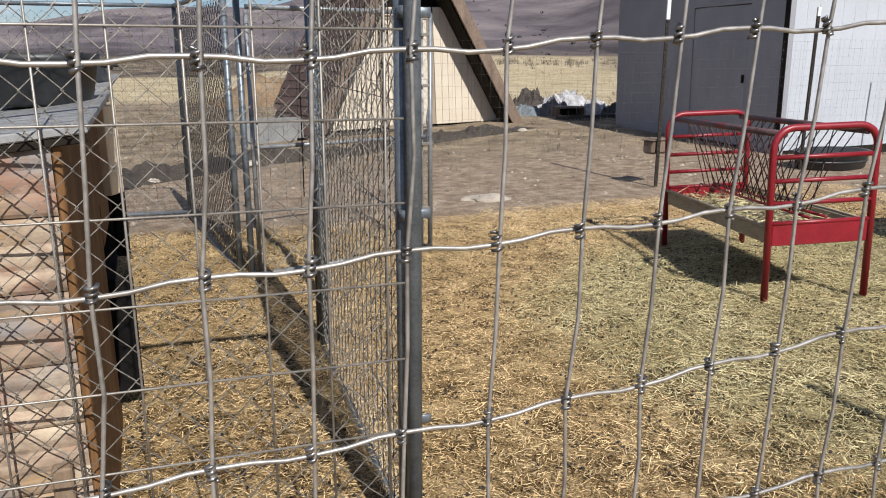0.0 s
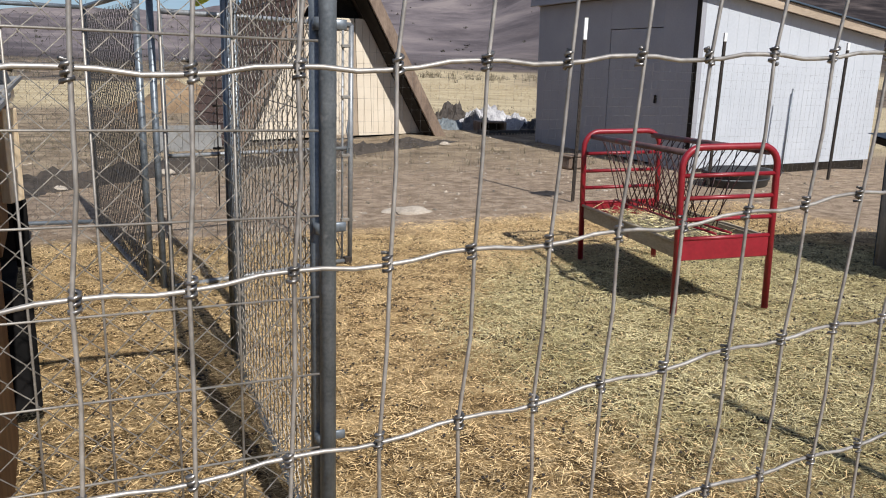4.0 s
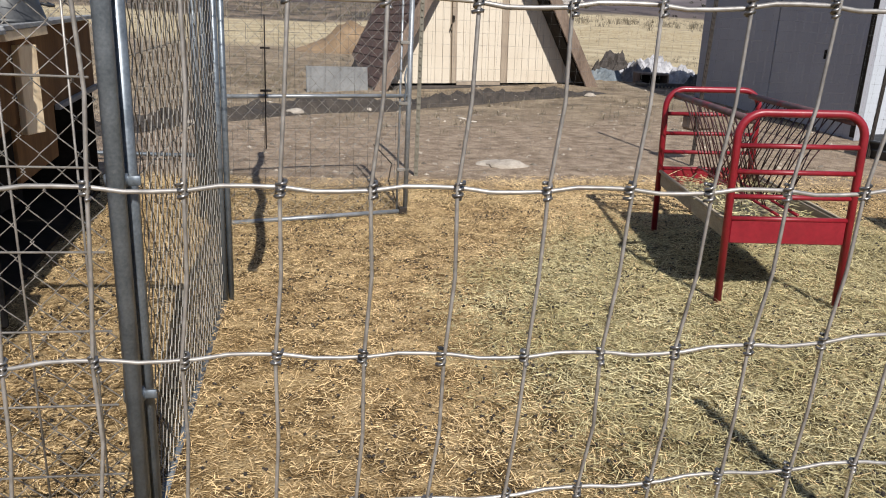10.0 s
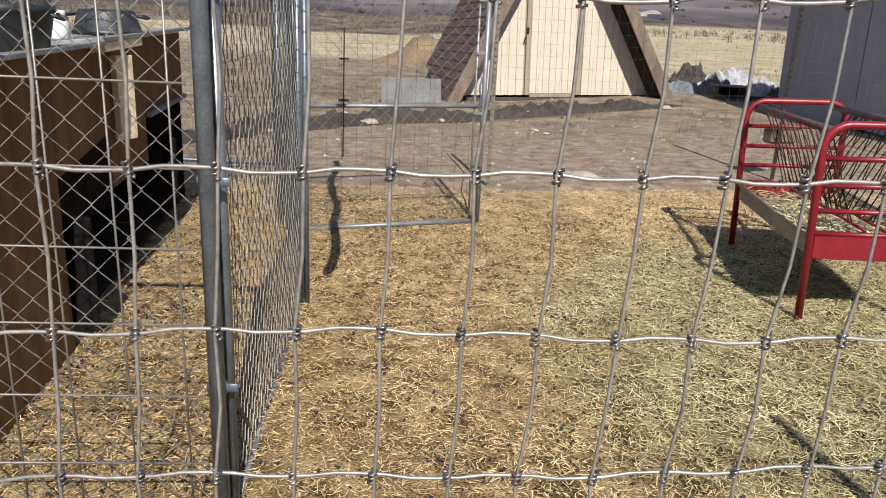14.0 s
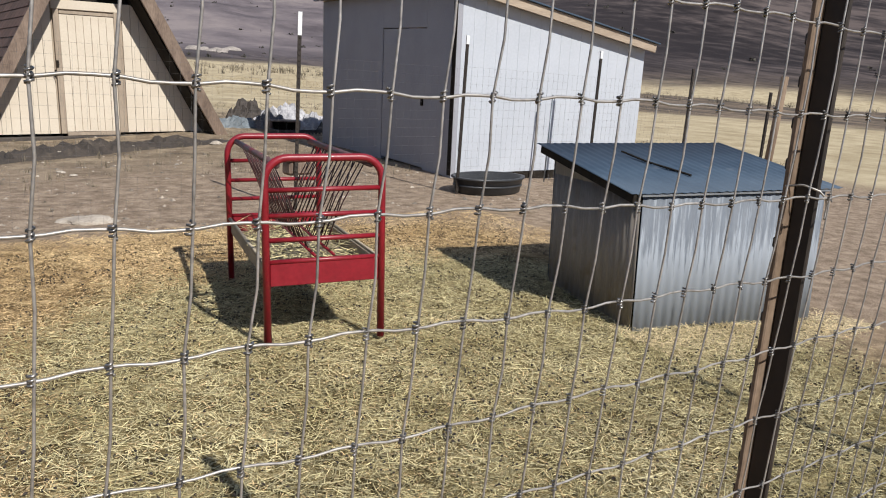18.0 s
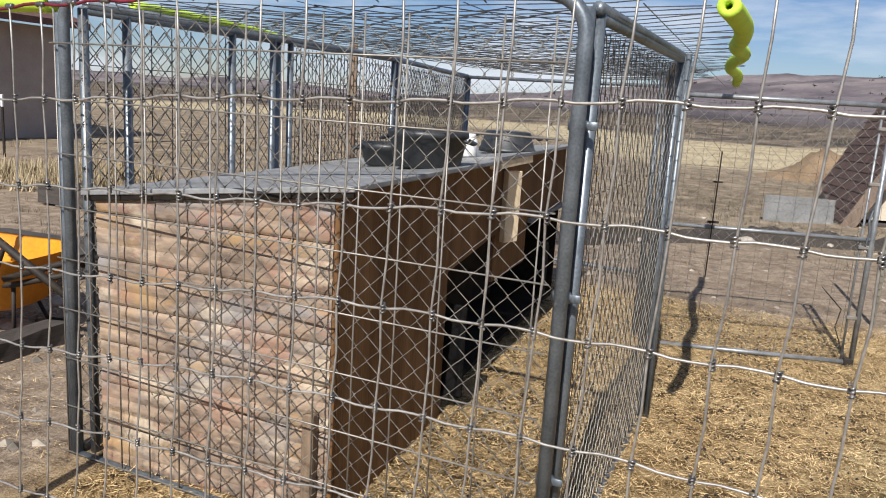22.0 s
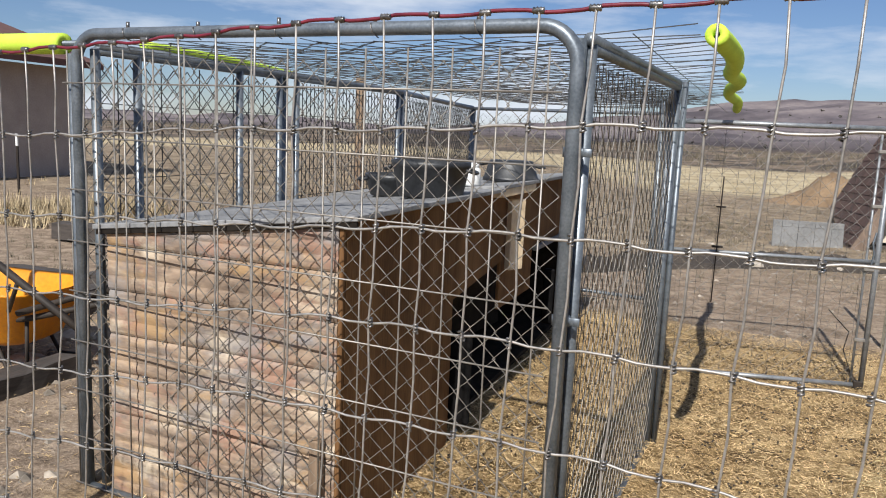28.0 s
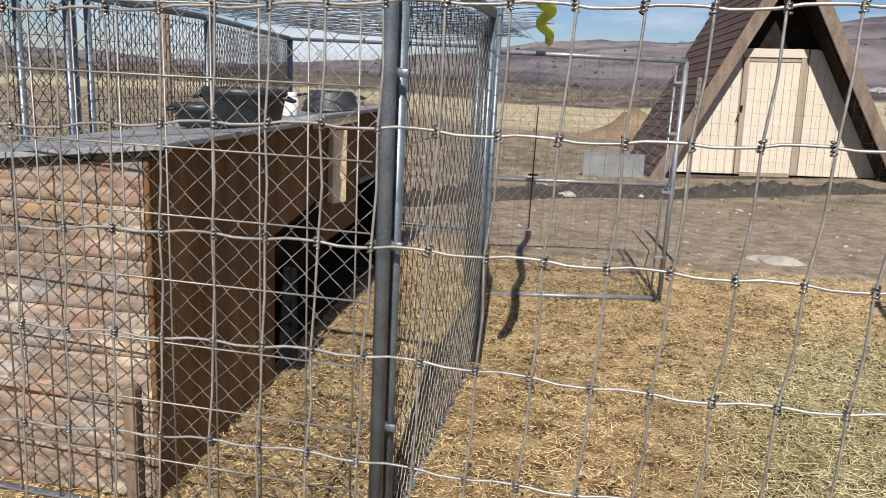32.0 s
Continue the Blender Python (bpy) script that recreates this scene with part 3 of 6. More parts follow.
def build_wire_fence():
    rnd = random.Random(3)
    fence = thing("wire_fence", "galvanised knotted wire fence with a red-painted top strand", "fence")
    cols = int((FENCE_X1 - FENCE_X0) / PITCH)
    xs = [FENCE_X0 + PITCH * i for i in range(cols + 1)]
    rows = 15
    lean = [rnd.uniform(-0.002, 0.002) for _ in xs]
    # the mesh is pulled a little out of square between the posts
    pull = [-0.0165 + 0.0155 * smooth(0.3, 0.8, x) - 0.007 * smooth(1.15, 1.65, x) for x in xs]
    for k in range(rows):
        pts = []
        for i, x in enumerate(xs):
            for s in (0, 0.35, 0.65):
                xx = x + s * PITCH
                dz = 0.0016 * (1 if i % 2 else -1) * (1 if s else -0.6)
                pts.append((xx, fence_y(xx, row_z(k, xx)), row_z(k, xx) + dz))
        if k == 0:
            part("top_wire", Geo().tube(pts, 0.0019, 6), RED_WIRE, fence, "red-painted top wire", True)
        else:
            part("line_wire", Geo().tube(pts, 0.00138, 6), WIRE, fence, "", True)
    knots, top_knots = Geo(), Geo()
    for i, x in enumerate(xs):
        pts = []
        for k in range(rows):
            z = row_z(k, x)
            xx = x + lean[i] * (k / 6) + pull[i] - 0.0042 * (k - 3)
            pts.append((xx + 0.0015 * math.sin(k * 2.2 + i), fence_y(xx, z) - 0.0035, z))
            if k < rows - 1:
                zm = (z + row_z(k + 1, x)) / 2
                pts.append((xx + rnd.uniform(-0.0012, 0.0012), fence_y(xx, zm) - 0.0035, zm))
            # wrapped knot: two fat coils over and under the line wire
            g = top_knots if k == 0 else knots
            c = Vector((xx, fence_y(xx, z) - 0.0022, z))
            if k:
                j = rnd.uniform(0.9, 1.15)
                m = Matrix.Translation(c) @ pose(0, 0, 0, rnd.uniform(-8, 8), rnd.uniform(-10, 10), 0)
                if -1.0 < x < 3.3:
                    # a short wire wound round the crossing
                    ph, turns = rnd.uniform(0, 6.28), 3.0
                    coil = []
                    for a in range(19):
                        u = a / 18
                        w = ph + turns * 2 * math.pi * u
                        rad = 0.0023 * j * (0.8 + 0.35 * abs(2 * u - 1))
                        coil.append(m @ Vector((rad * math.cos(w), rad * math.sin(w), -0.0052 + 0.0104 * u)))
                    g.tube(coil, 0.00125, 4)
                else:
                    g.lathe([(0.0016, -0.0085), (0.0033 * j, -0.0050), (0.0024, 0.0), (0.0034 * j, 0.0050), (0.0016, 0.0085)], 6, m)
            else:
                g.lathe([(0.0020, -0.0055), (0.0034, -0.0047), (0.0026, -0.0030), (0.0036, -0.0012), (0.0026, 0.0004), (0.0036, 0.0020), (0.0026, 0.0034), (0.0033, 0.0048), (0.0020, 0.0055)], 8, Matrix.Translation(c) @ pose(0, 0, 0, 0, 90, 0))
        part("stay_wire", Geo().tube(pts, 0.00125, 5), WIRE, fence, "", True)
    tagged(part("knotwork", knots, KNOT, fence, "dark wrapped wire knots", True), kind="stuff")
    tagged(part("top_knotwork", top_knots, KNOT, fence, "coiled wire knots on the top strand", True), kind="stuff")
    return fence


build_wire_fence()


def build_t_post(x, y, top, bottom=0.0, mat=None, white=0.12, label="dark brown steel T-post with studs", w=0.045, turn=0.0, flange=None, dx=0.0, dy=0.0):
    """A studded steel fence post."""
    post = thing("fence_post", label, "fence post", leaning(x, y, bottom, turn, dx, dy))
    h = top - bottom
    if flange:
        part("flange", Geo().box(-w / 2, w / 2, -0.004, 0.004, -0.02, h, 0.002), flange, post, "rusty front flange in a sunlit tan")
    g = Geo() if flange else Geo().box(-w / 2, w / 2, -0.004, 0.004, -0.02, h, 0.002)
    g.box(-0.004, 0.004, 0.0045, 0.036, -0.02, h, 0.002)
    for i in range(int((h - white) / 0.055)):
        g.box(-0.009, 0.009, -0.013, -0.004, 0.03 + 0.055 * i, 0.046 + 0.055 * i, 0.002)
    part("shaft", g, mat or TPOST, post)
    if white:
        g = Geo().box(-w / 2 - 0.001, w / 2 + 0.001, -0.005, 0.005, h - white, h + 0.001, 0.001)
        g.box(-0.005, 0.005, 0.005, 0.037, h - white, h + 0.001, 0.001)
        part("painted_tip", g, WHITE_PLASTIC, post, "white painted tip")
    return post


front_post = build_t_post(2.632, 0.417, 1.86, 0, white=0, w=0.046, turn=186, flange=LIT_RUST, dx=-0.02, label="dark brown steel T-post carrying the wire fence")
part("tie_wire", Geo().tube([(0.024, 0.0, 1.33), (0.014, 0.02, 1.334), (0.008, 0.04, 1.328), (-0.004, 0.045, 1.318), (-0.012, 0.044, 1.305), (0.004, 0.05, 1.292)], 0.0016, 5), WIRE, front_post, "twisted wire clip", True)
build_t_post(5.0, 0.405, 1.75, 0, white=0, label="dark brown steel T-post of the wire fence")
build_t_post(-1.2, 0.405, 1.55, 0, white=0, label="dark brown steel T-post of the wire fence")

# ---------------------------------------------------------------- chain-link dog kennel
KX0, KX1, KY0, KY1, KTOP = -1.46, 0.478, 1.77, 5.88, 1.80
KXB = -1.60                           # left rear corner
KMID = 3.46
REAR_L, REAR_R = Vector((-2.10, 7.05)), Vector((-0.14, 6.95))   # rear corners; the back bay is set askew
HINGE, GATE_END = Vector((0.27, 4.80)), Vector((1.54, 5.16))


def chain_link(width, height, m, cell=0.042, r=0.0018, seed=0):
    """Woven zigzag wires over width x height in local x, z; neighbours hook into each other."""
    g, rnd = Geo(), random.Random(seed)
    n, rows = int(width / cell), int(height / cell)
    for i in range(n):
        j = rnd.uniform(-0.003, 0.003)
        pts = []
        for k in range(rows + 1):
            out = (k + i) % 2
            pts.append((i * cell + (cell * 1.03 if out else -cell * 0.03) + j + rnd.uniform(-0.0012, 0.0012), 0.0022 * (1 if out else -1), k * cell + rnd.uniform(-0.0012, 0.0012)))
        g.tube(pts, r, 4, False, m)
    return g


def wire_grid(width, height, m, dx, dz, r=0.0022, x_ext=0.0, sides=5):
    """Welded wires over width x height in local x, z: returns two lists of single-wire meshes' points."""
    uprights = [[(m @ Vector((i * dx, 0.003, 0))), (m @ Vector((i * dx, 0.003, height)))] for i in range(int(width / dx) + 1)]
    levels = [[(m @ Vector((-x_ext, -0.002, k * dz))), (m @ Vector((width + x_ext, -0.002, k * dz)))] for k in range(int(height / dz) + 1)]
    return uprights, levels


def build_kennel():
    ken = thing("dog_kennel", "roofed chain-link dog kennel with galvanised tube frames", "kennel")
    R = 0.021
    z0 = 0.03

    def post(x, y, top=KTOP - 0.02, r=R, bottom=-0.05):
        p = part("post", Geo().tube([(x, y, bottom), (x, y, top)], r, 14), GALV, ken, "", True)
        return p

    def clamp(x, y, z):
        g = Geo().tube([(x, y, z - 0.014), (x, y, z + 0.014)], 0.027, 12)
        g.box(x + 0.02, x + 0.055, y - 0.004, y + 0.004, z - 0.012, z + 0.012, 0.002)
        part("clamp", g, GALV, ken, "", True)

    # front frame: one bent tube
    rr = 0.11
    front = [(KX0, KY0, -0.05), (KX0, KY0, KTOP - rr)] + [(x, KY0, z) for x, _, z in arc(KX0 + rr, KTOP - rr, rr, 180, 90, 8)][1:] + \
        [(x, KY0, z) for x, _, z in arc(KX1 - rr, KTOP - rr, rr, 90, 0, 8)] + [(KX1, KY0, -0.05)]
    part("front_frame", Geo().tube(front, R, 14), GALV, ken, "bent galvanised front tube", True)
    part("bottom_rail", Geo().tube([(KX0, KY0, 0.0), (KX1, KY0, 0.0)], 0.017, 10), GALV, ken, "", True)
    for i, x in enumerate((-1.19, -0.86, -0.52, -0.16, 0.18)):
        g = Geo().tube([(x, KY0, KTOP + 0.012), (x, KY0, KTOP + 0.040 - 0.006 * (i % 2))], 0.0065, 6)
        g.tube([(x - 0.012, KY0 + 0.01, KTOP + 0.02), (x - 0.004, KY0 - 0.022, KTOP + 0.012), (x + 0.004, KY0 - 0.024, KTOP - 0.015), (x + 0.010, KY0 + 0.004, KTOP - 0.026)], 0.0022, 5)
        part("tie_bolt", g, KNOT, ken, "", True)
    post(KX1 - 0.012, KY0 + 0.045, KTOP - 0.03, 0.021)
    post(KX0 + 0.045, KY0 + 0.045, KTOP - 0.05, 0.017)
    post(KX0 - 0.04, KY0 + 0.02, KTOP - 0.07, 0.024)
    for z in (0.42, 0.98, 1.46):
        clamp(KX1 - 0.004, KY0 + 0.02, z)
    # side panels: right one beside the goat yard, left pair, rear
    xr = KX1 + 0.012

    def left(y):
        return KX0 + (KXB - KX0) * (y - KY0) / (KY1 - KY0)

    for x, ya, yb in ((xr, KY0 + 0.085, KMID), (KX0, KY0 + 0.09, 3.06), (KX0, 3.22, 4.46), (KX0, 4.52, REAR_L.y)):
        xa, xb = (x, x) if x == xr else (left(ya), REAR_L.x if yb == REAR_L.y else left(yb))
        post(xa, ya, KTOP - 0.04, 0.017)
        post(xb, yb, KTOP - 0.04, 0.017)
        for z in (-0.01, KTOP - 0.05):
            part("side_rail", Geo().tube([(xa, ya, z), (xb, yb, z)], 0.017, 10), GALV, ken, "", True)
        m = Matrix.Translation((xa, ya, z0)) @ pose(0, 0, 0, 0, 0, math.degrees(math.atan2(yb - ya, xb - xa)))
        span = math.hypot(xb - xa, yb - ya)
        part("chain_link", chain_link(span, KTOP - 0.1, m, 0.042, 0.0018 if x == xr else 0.0023, int(ya * 10)), SUNLIT_LINK if x == xr else LINK, ken)
        ups, lev = wire_grid(span, KTOP - 0.12, m @ pose(0, 0.012, 0.02), 0.07 if x == xr else 0.12 if ya < 2 else 0.04, 0.30 if x == xr or ya < 2 else 0.15, 0.0014)
        g = Geo()
        for w in ups + lev:
            g.tube(w, 0.0014 if x == xr else 0.0024, 4, False)
        part("welded_mesh", g, LINK, ken)
    for y in (2.07, 2.73):
        post(left(y), y, KTOP - 0.05, 0.018)
    post(xr + 0.03, KMID + 0.02, KTOP - 0.02, 0.014)
    post(xr - 0.01, KMID + 0.05, KTOP - 0.05, 0.013)
    post(left(3.14) - 0.03, 3.14, KTOP, 0.021)
    post(REAR_L.x, REAR_L.y + 0.03, KTOP - 0.05, 0.026)
    # rear wall and the short wall behind the gate
    d = REAR_R - REAR_L
    wide = d.length
    m = Matrix.Translation((REAR_L.x, REAR_L.y, z0 - 0.06)) @ pose(0, 0, 0, 0, 0, math.degrees(math.atan2(d.y, d.x)))
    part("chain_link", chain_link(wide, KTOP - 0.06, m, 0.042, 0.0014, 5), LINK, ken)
    for z in (KTOP - 0.06, 0.0):
        part("side_rail", Geo().tube([(REAR_L.x, REAR_L.y, z), (REAR_R.x, REAR_R.y, z)], 0.017, 10), GALV, ken, "", True)
    ups, lev = wire_grid(wide, KTOP - 0.14, m @ pose(0, 0.012, 0.02), 0.1, 0.30)
    g = Geo()
    for w in ups + lev:
        g.tube(w, 0.0012, 4, False)
    part("welded_mesh", g, LINK, ken)
    # right wall of the back bay, from the gate's hinge to the rear corner
    a, b = Vector((HINGE.x - 0.09, HINGE.y + 0.16, 0)), Vector((REAR_R.x, REAR_R.y, 0))
    ang = math.degrees(math.atan2(b.y - a.y, b.x - a.x))
    m = Matrix.Translation((a.x, a.y, -0.05)) @ pose(0, 0, 0, 0, 0, ang)
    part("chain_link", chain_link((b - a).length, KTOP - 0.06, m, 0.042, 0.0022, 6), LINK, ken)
    ups, lev = wire_grid((b - a).length, KTOP - 0.08, m @ pose(0, 0.012, 0.02), 0.05, 0.30)
    g = Geo()
    for w in ups + lev:
        g.tube(w, 0.0019, 4, False)
    part("welded_mesh", g, LINK, ken)
    for z in (-0.03, KTOP - 0.06):
        part("side_rail", Geo().tube([(a.x, a.y, z), (b.x, b.y, z)], 0.017, 10), GALV, ken, "", True)
    for p, r in ((a, 0.021), (b, 0.019), (a + Vector((0.07, -0.05, 0)), 0.017), (Vector((HINGE.x - 0.02, HINGE.y + 0.03, 0)), 0.019)):
        post(p.x, p.y, KTOP - 0.06, r, -0.12)
    # front skin: chain link inside, stock panel outside
    m = Matrix.Translation((KX0 + 0.01, KY0 + 0.026, z0))
    part("chain_link", chain_link(KX1 - KX0 - 0.02, KTOP - 0.08, m, 0.042, 0.0021, 1), SUNLIT_LINK, ken)
    m = Matrix.Translation((KX0 - 0.02, KY0 - 0.028, 0.02))
    ups, lev = wire_grid(KX1 - KX0 - 0.03, 1.72, m, 0.145, 0.2, x_ext=0.02)
    for w in ups + lev:
        part("panel_wire", Geo().tube(w, 0.0030, 6), PANEL_WIRE, ken, "", True)
    # roof: link mesh and long welded wires that stick out on the yard side
    part("roof_mesh", chain_link(KX1 - KX0, 5.56 - KY0, Matrix.Translation((KX0 + 0.02, KY0 + 0.03, KTOP - 0.035)) @ pose(0, 0, 0, -90, 0, 0), 0.105, 0.0021, 9), LINK, ken)
    g = Geo()
    rnd = random.Random(8)
    y = KY0 + 0.15
    while y < REAR_R.y - 0.05:
        edge = KX1 - 0.6 * smooth(4.3, 6.9, y)
        over = 0.30 + rnd.uniform(-0.03, 0.03) - 0.10 * smooth(2, 5.5, y)
        sag = rnd.uniform(-0.01, 0.005)
        g.tube([(KX0 - 0.05, y, KTOP + 0.0), ((KX0 + KX1) / 2, y, KTOP - 0.03 + sag), (edge + 0.02, y, KTOP - 0.005), (edge + over, y + rnd.uniform(-0.02, 0.02), KTOP + 0.012 + rnd.uniform(-0.012, 0.012))], 0.0021, 4, False)
        y += 0.10
    for i, x in enumerate((KX0 + 0.4, KX0 + 0.95, KX1 - 0.4, KX1 + 0.12)):
        g.tube([(x, KY0 + 0.1, KTOP - 0.012), (x - 0.2, REAR_R.y - 0.05, KTOP - 0.03)], 0.0015, 4, False)
    part("roof_wires", g, LINK, ken, "loose welded roof wires with cut ends")
    part("roof_rail", Geo().tube([(KX0, KY0 + 0.1, KTOP - 0.03), (left(4.5), 4.5, KTOP - 0.045), (REAR_L.x, REAR_L.y, KTOP - 0.06)], 0.019, 10), GALV, ken, "", True)
    part("roof_rail", Geo().tube([(xr, KY0 + 0.06, KTOP - 0.03), (xr, KMID, KTOP - 0.03), (HINGE.x - 0.05, HINGE.y + 0.15, KTOP - 0.05), (REAR_R.x, REAR_R.y, KTOP - 0.06)], 0.019, 10), GALV, ken, "", True)
    part("noodle_rail", Geo().tube([(KX0, KY0 + 0.03, KTOP - 0.03), (KX0 - 1.75, KY0 + 0.03, KTOP - 0.03)], 0.012, 8), GALV, ken, "", True)
    part("post", Geo().tube([(KX0 - 1.75, KY0 + 0.03, -0.05), (KX0 - 1.75, KY0 + 0.03, KTOP - 0.01)], R, 12), GALV, ken, "", True)
    # open gate swung out into the yard
    d = GATE_END - HINGE
    L = d.length
    at = pose(HINGE.x, HINGE.y, -0.03, 0, 0, math.degrees(math.atan2(d.y, d.x)))
    top = 1.66
    gate = part("gate", Geo().tube([(0.03, 0, 0.02), (0.03, 0, top - 0.02)], 0.014, 10).tube([(0.03, 0, top), (L, 0, top)], 0.016, 10).tube([(L, 0, top), (L, 0, 0.0)], 0.017, 10).tube([(L - 0.06, 0.01, top - 0.02), (L - 0.06, 0.01, 0.0)], 0.008, 8).tube([(0.03, 0, 0.02), (L, 0, 0.02)], 0.015, 10).tube([(0.03, 0, 0.83), (L - 0.01, 0, 0.83)], 0.013, 10), GATE_TUBE, ken, "open tube-framed gate swung outward", True, at)
    part("chain_link", chain_link(L - 0.06, 1.6, pose(0.04, 0, 0.03), 0.042, 0.0017, 11), PANEL_WIRE, gate)
    g = Geo()
    ups, lev = wire_grid(L - 0.05, 1.62, pose(0.04, 0.02, 0.02), 0.1, 0.2)
    for w in ups + lev:
        g.tube(w, 0.0012, 4, False)
    part("welded_mesh", g, LINK, gate)
    for z in (0.32, 1.18, 1.52, 0.78):
        part("latch", Geo().box(L - 0.075, L + 0.02, -0.012, 0.012, z - 0.011, z + 0.011, 0.003), PANEL_WIRE, gate)
    part("latch_chain", Geo().tube([(L - 0.03, -0.02, 1.02), (L - 0.045, -0.025, 0.95), (L - 0.03, -0.022, 0.88), (L - 0.04, -0.02, 0.8)], 0.006, 6), GALV, gate, "short hanging chain")
    part("stay_rod", Geo().tube([(L - 0.24, 0.02, 0.50), (L - 0.10, 0.03, 0.36), (L - 0.12, 0.03, 0.24), (L - 0.05, 0.02, 0.06)], 0.004, 6), TPOST, gate, "bent dark rod")
    part("drop_rod", Geo().tube([(0.34, -0.025, 0.50), (0.345, -0.025, 1.32)], 0.004, 6).box(0.31, 0.38, -0.03, -0.02, 0.86, 0.875, 0.002).box(0.315, 0.375, -0.03, -0.02, 1.12, 1.132, 0.002), TPOST, gate, "dark vertical drop rod")
    part("gate_foot", Geo().box(L - 0.05, L + 0.01, -0.02, 0.02, 0.0, 0.05, 0.006), TPOST, gate)
    return ken


build_kennel()


def build_noodle(pts, r, label, rings=14):
    """A hollow foam tube along a bent line."""
    pts = [Vector(p) for p in pts]
    # smooth the line with a Catmull curve
    line = []
    for i in range(len(pts) - 1):
        p0, p1, p2, p3 = pts[max(0, i - 1)], pts[i], pts[i + 1], pts[min(len(pts) - 1, i + 2)]
        for s in range(6):
            t = s / 6
            line.append(0.5 * ((2 * p1) + (p2 - p0) * t + (2 * p0 - 5 * p1 + 4 * p2 - p3) * t * t + (3 * p1 - p0 - 3 * p2 + p3) * t ** 3))
    line.append(pts[-1])
    g = Geo().tube(line, r, rings, False)
    n = len(line)
    g2 = Geo().tube(line, r * 0.34, rings, False)
    k = len(g.v)
    g.v += g2.v
    g.f += [tuple(k + i for i in q[::-1]) for q in g2.f]
    for i in range(rings):
        j = (i + 1) % rings
        g.f.append((i, k + i, k + j, j))
        e = (n - 1) * rings
        g.f.append((e + j, k + e + j, k + e + i, e + i))
    ob = part("pool_noodle", g, GREEN_FOAM, smooth=True)
    return tagged(ob, label, "pool noodle", "foam noodles over the kennel's wire ends")


build_noodle([(0.80, 2.0, 1.80), (0.815, 2.38, 1.79), (0.79, 2.75, 1.785), (0.75, 3.1, 1.785), (0.745, 3.6, 1.79), (0.665, 4.1, 1.79), (0.615, 4.6, 1.785), (0.625, 5.1, 1.77), (0.585, 5.6, 1.745)], 0.031, "wavy lime-green foam noodle pushed over kennel roof wires")
build_noodle([(KX0 - 0.10, KY0 + 0.03, KTOP - 0.03), (KX0 - 0.6, KY0 + 0.03, KTOP - 0.028), (KX0 - 1.2, KY0 + 0.03, KTOP - 0.03), (KX0 - 1.6, KY0 + 0.03, KTOP - 0.03)], 0.040, "straight lime-green foam noodle sleeved on a kennel rail")
build_noodle([(KX0 - 0.03, KY0 + 0.35, KTOP + 0.0), (KX0 - 0.03, KY0 + 0.9, KTOP - 0.01), (KX0 - 0.10, KY0 + 1.5, KTOP - 0.03)], 0.020, "lime-green foam noodle along the far kennel roof edge")


# ---------------------------------------------------------------- dog house inside the kennel
HOUSE_AT = pose(-0.30, 1.86, 0, 0, 0, 3.7)
HW, HL = 1.03, 3.72                   # depth and length of the dog house


def roof_z(x):
    return 1.19 + 0.11 * x


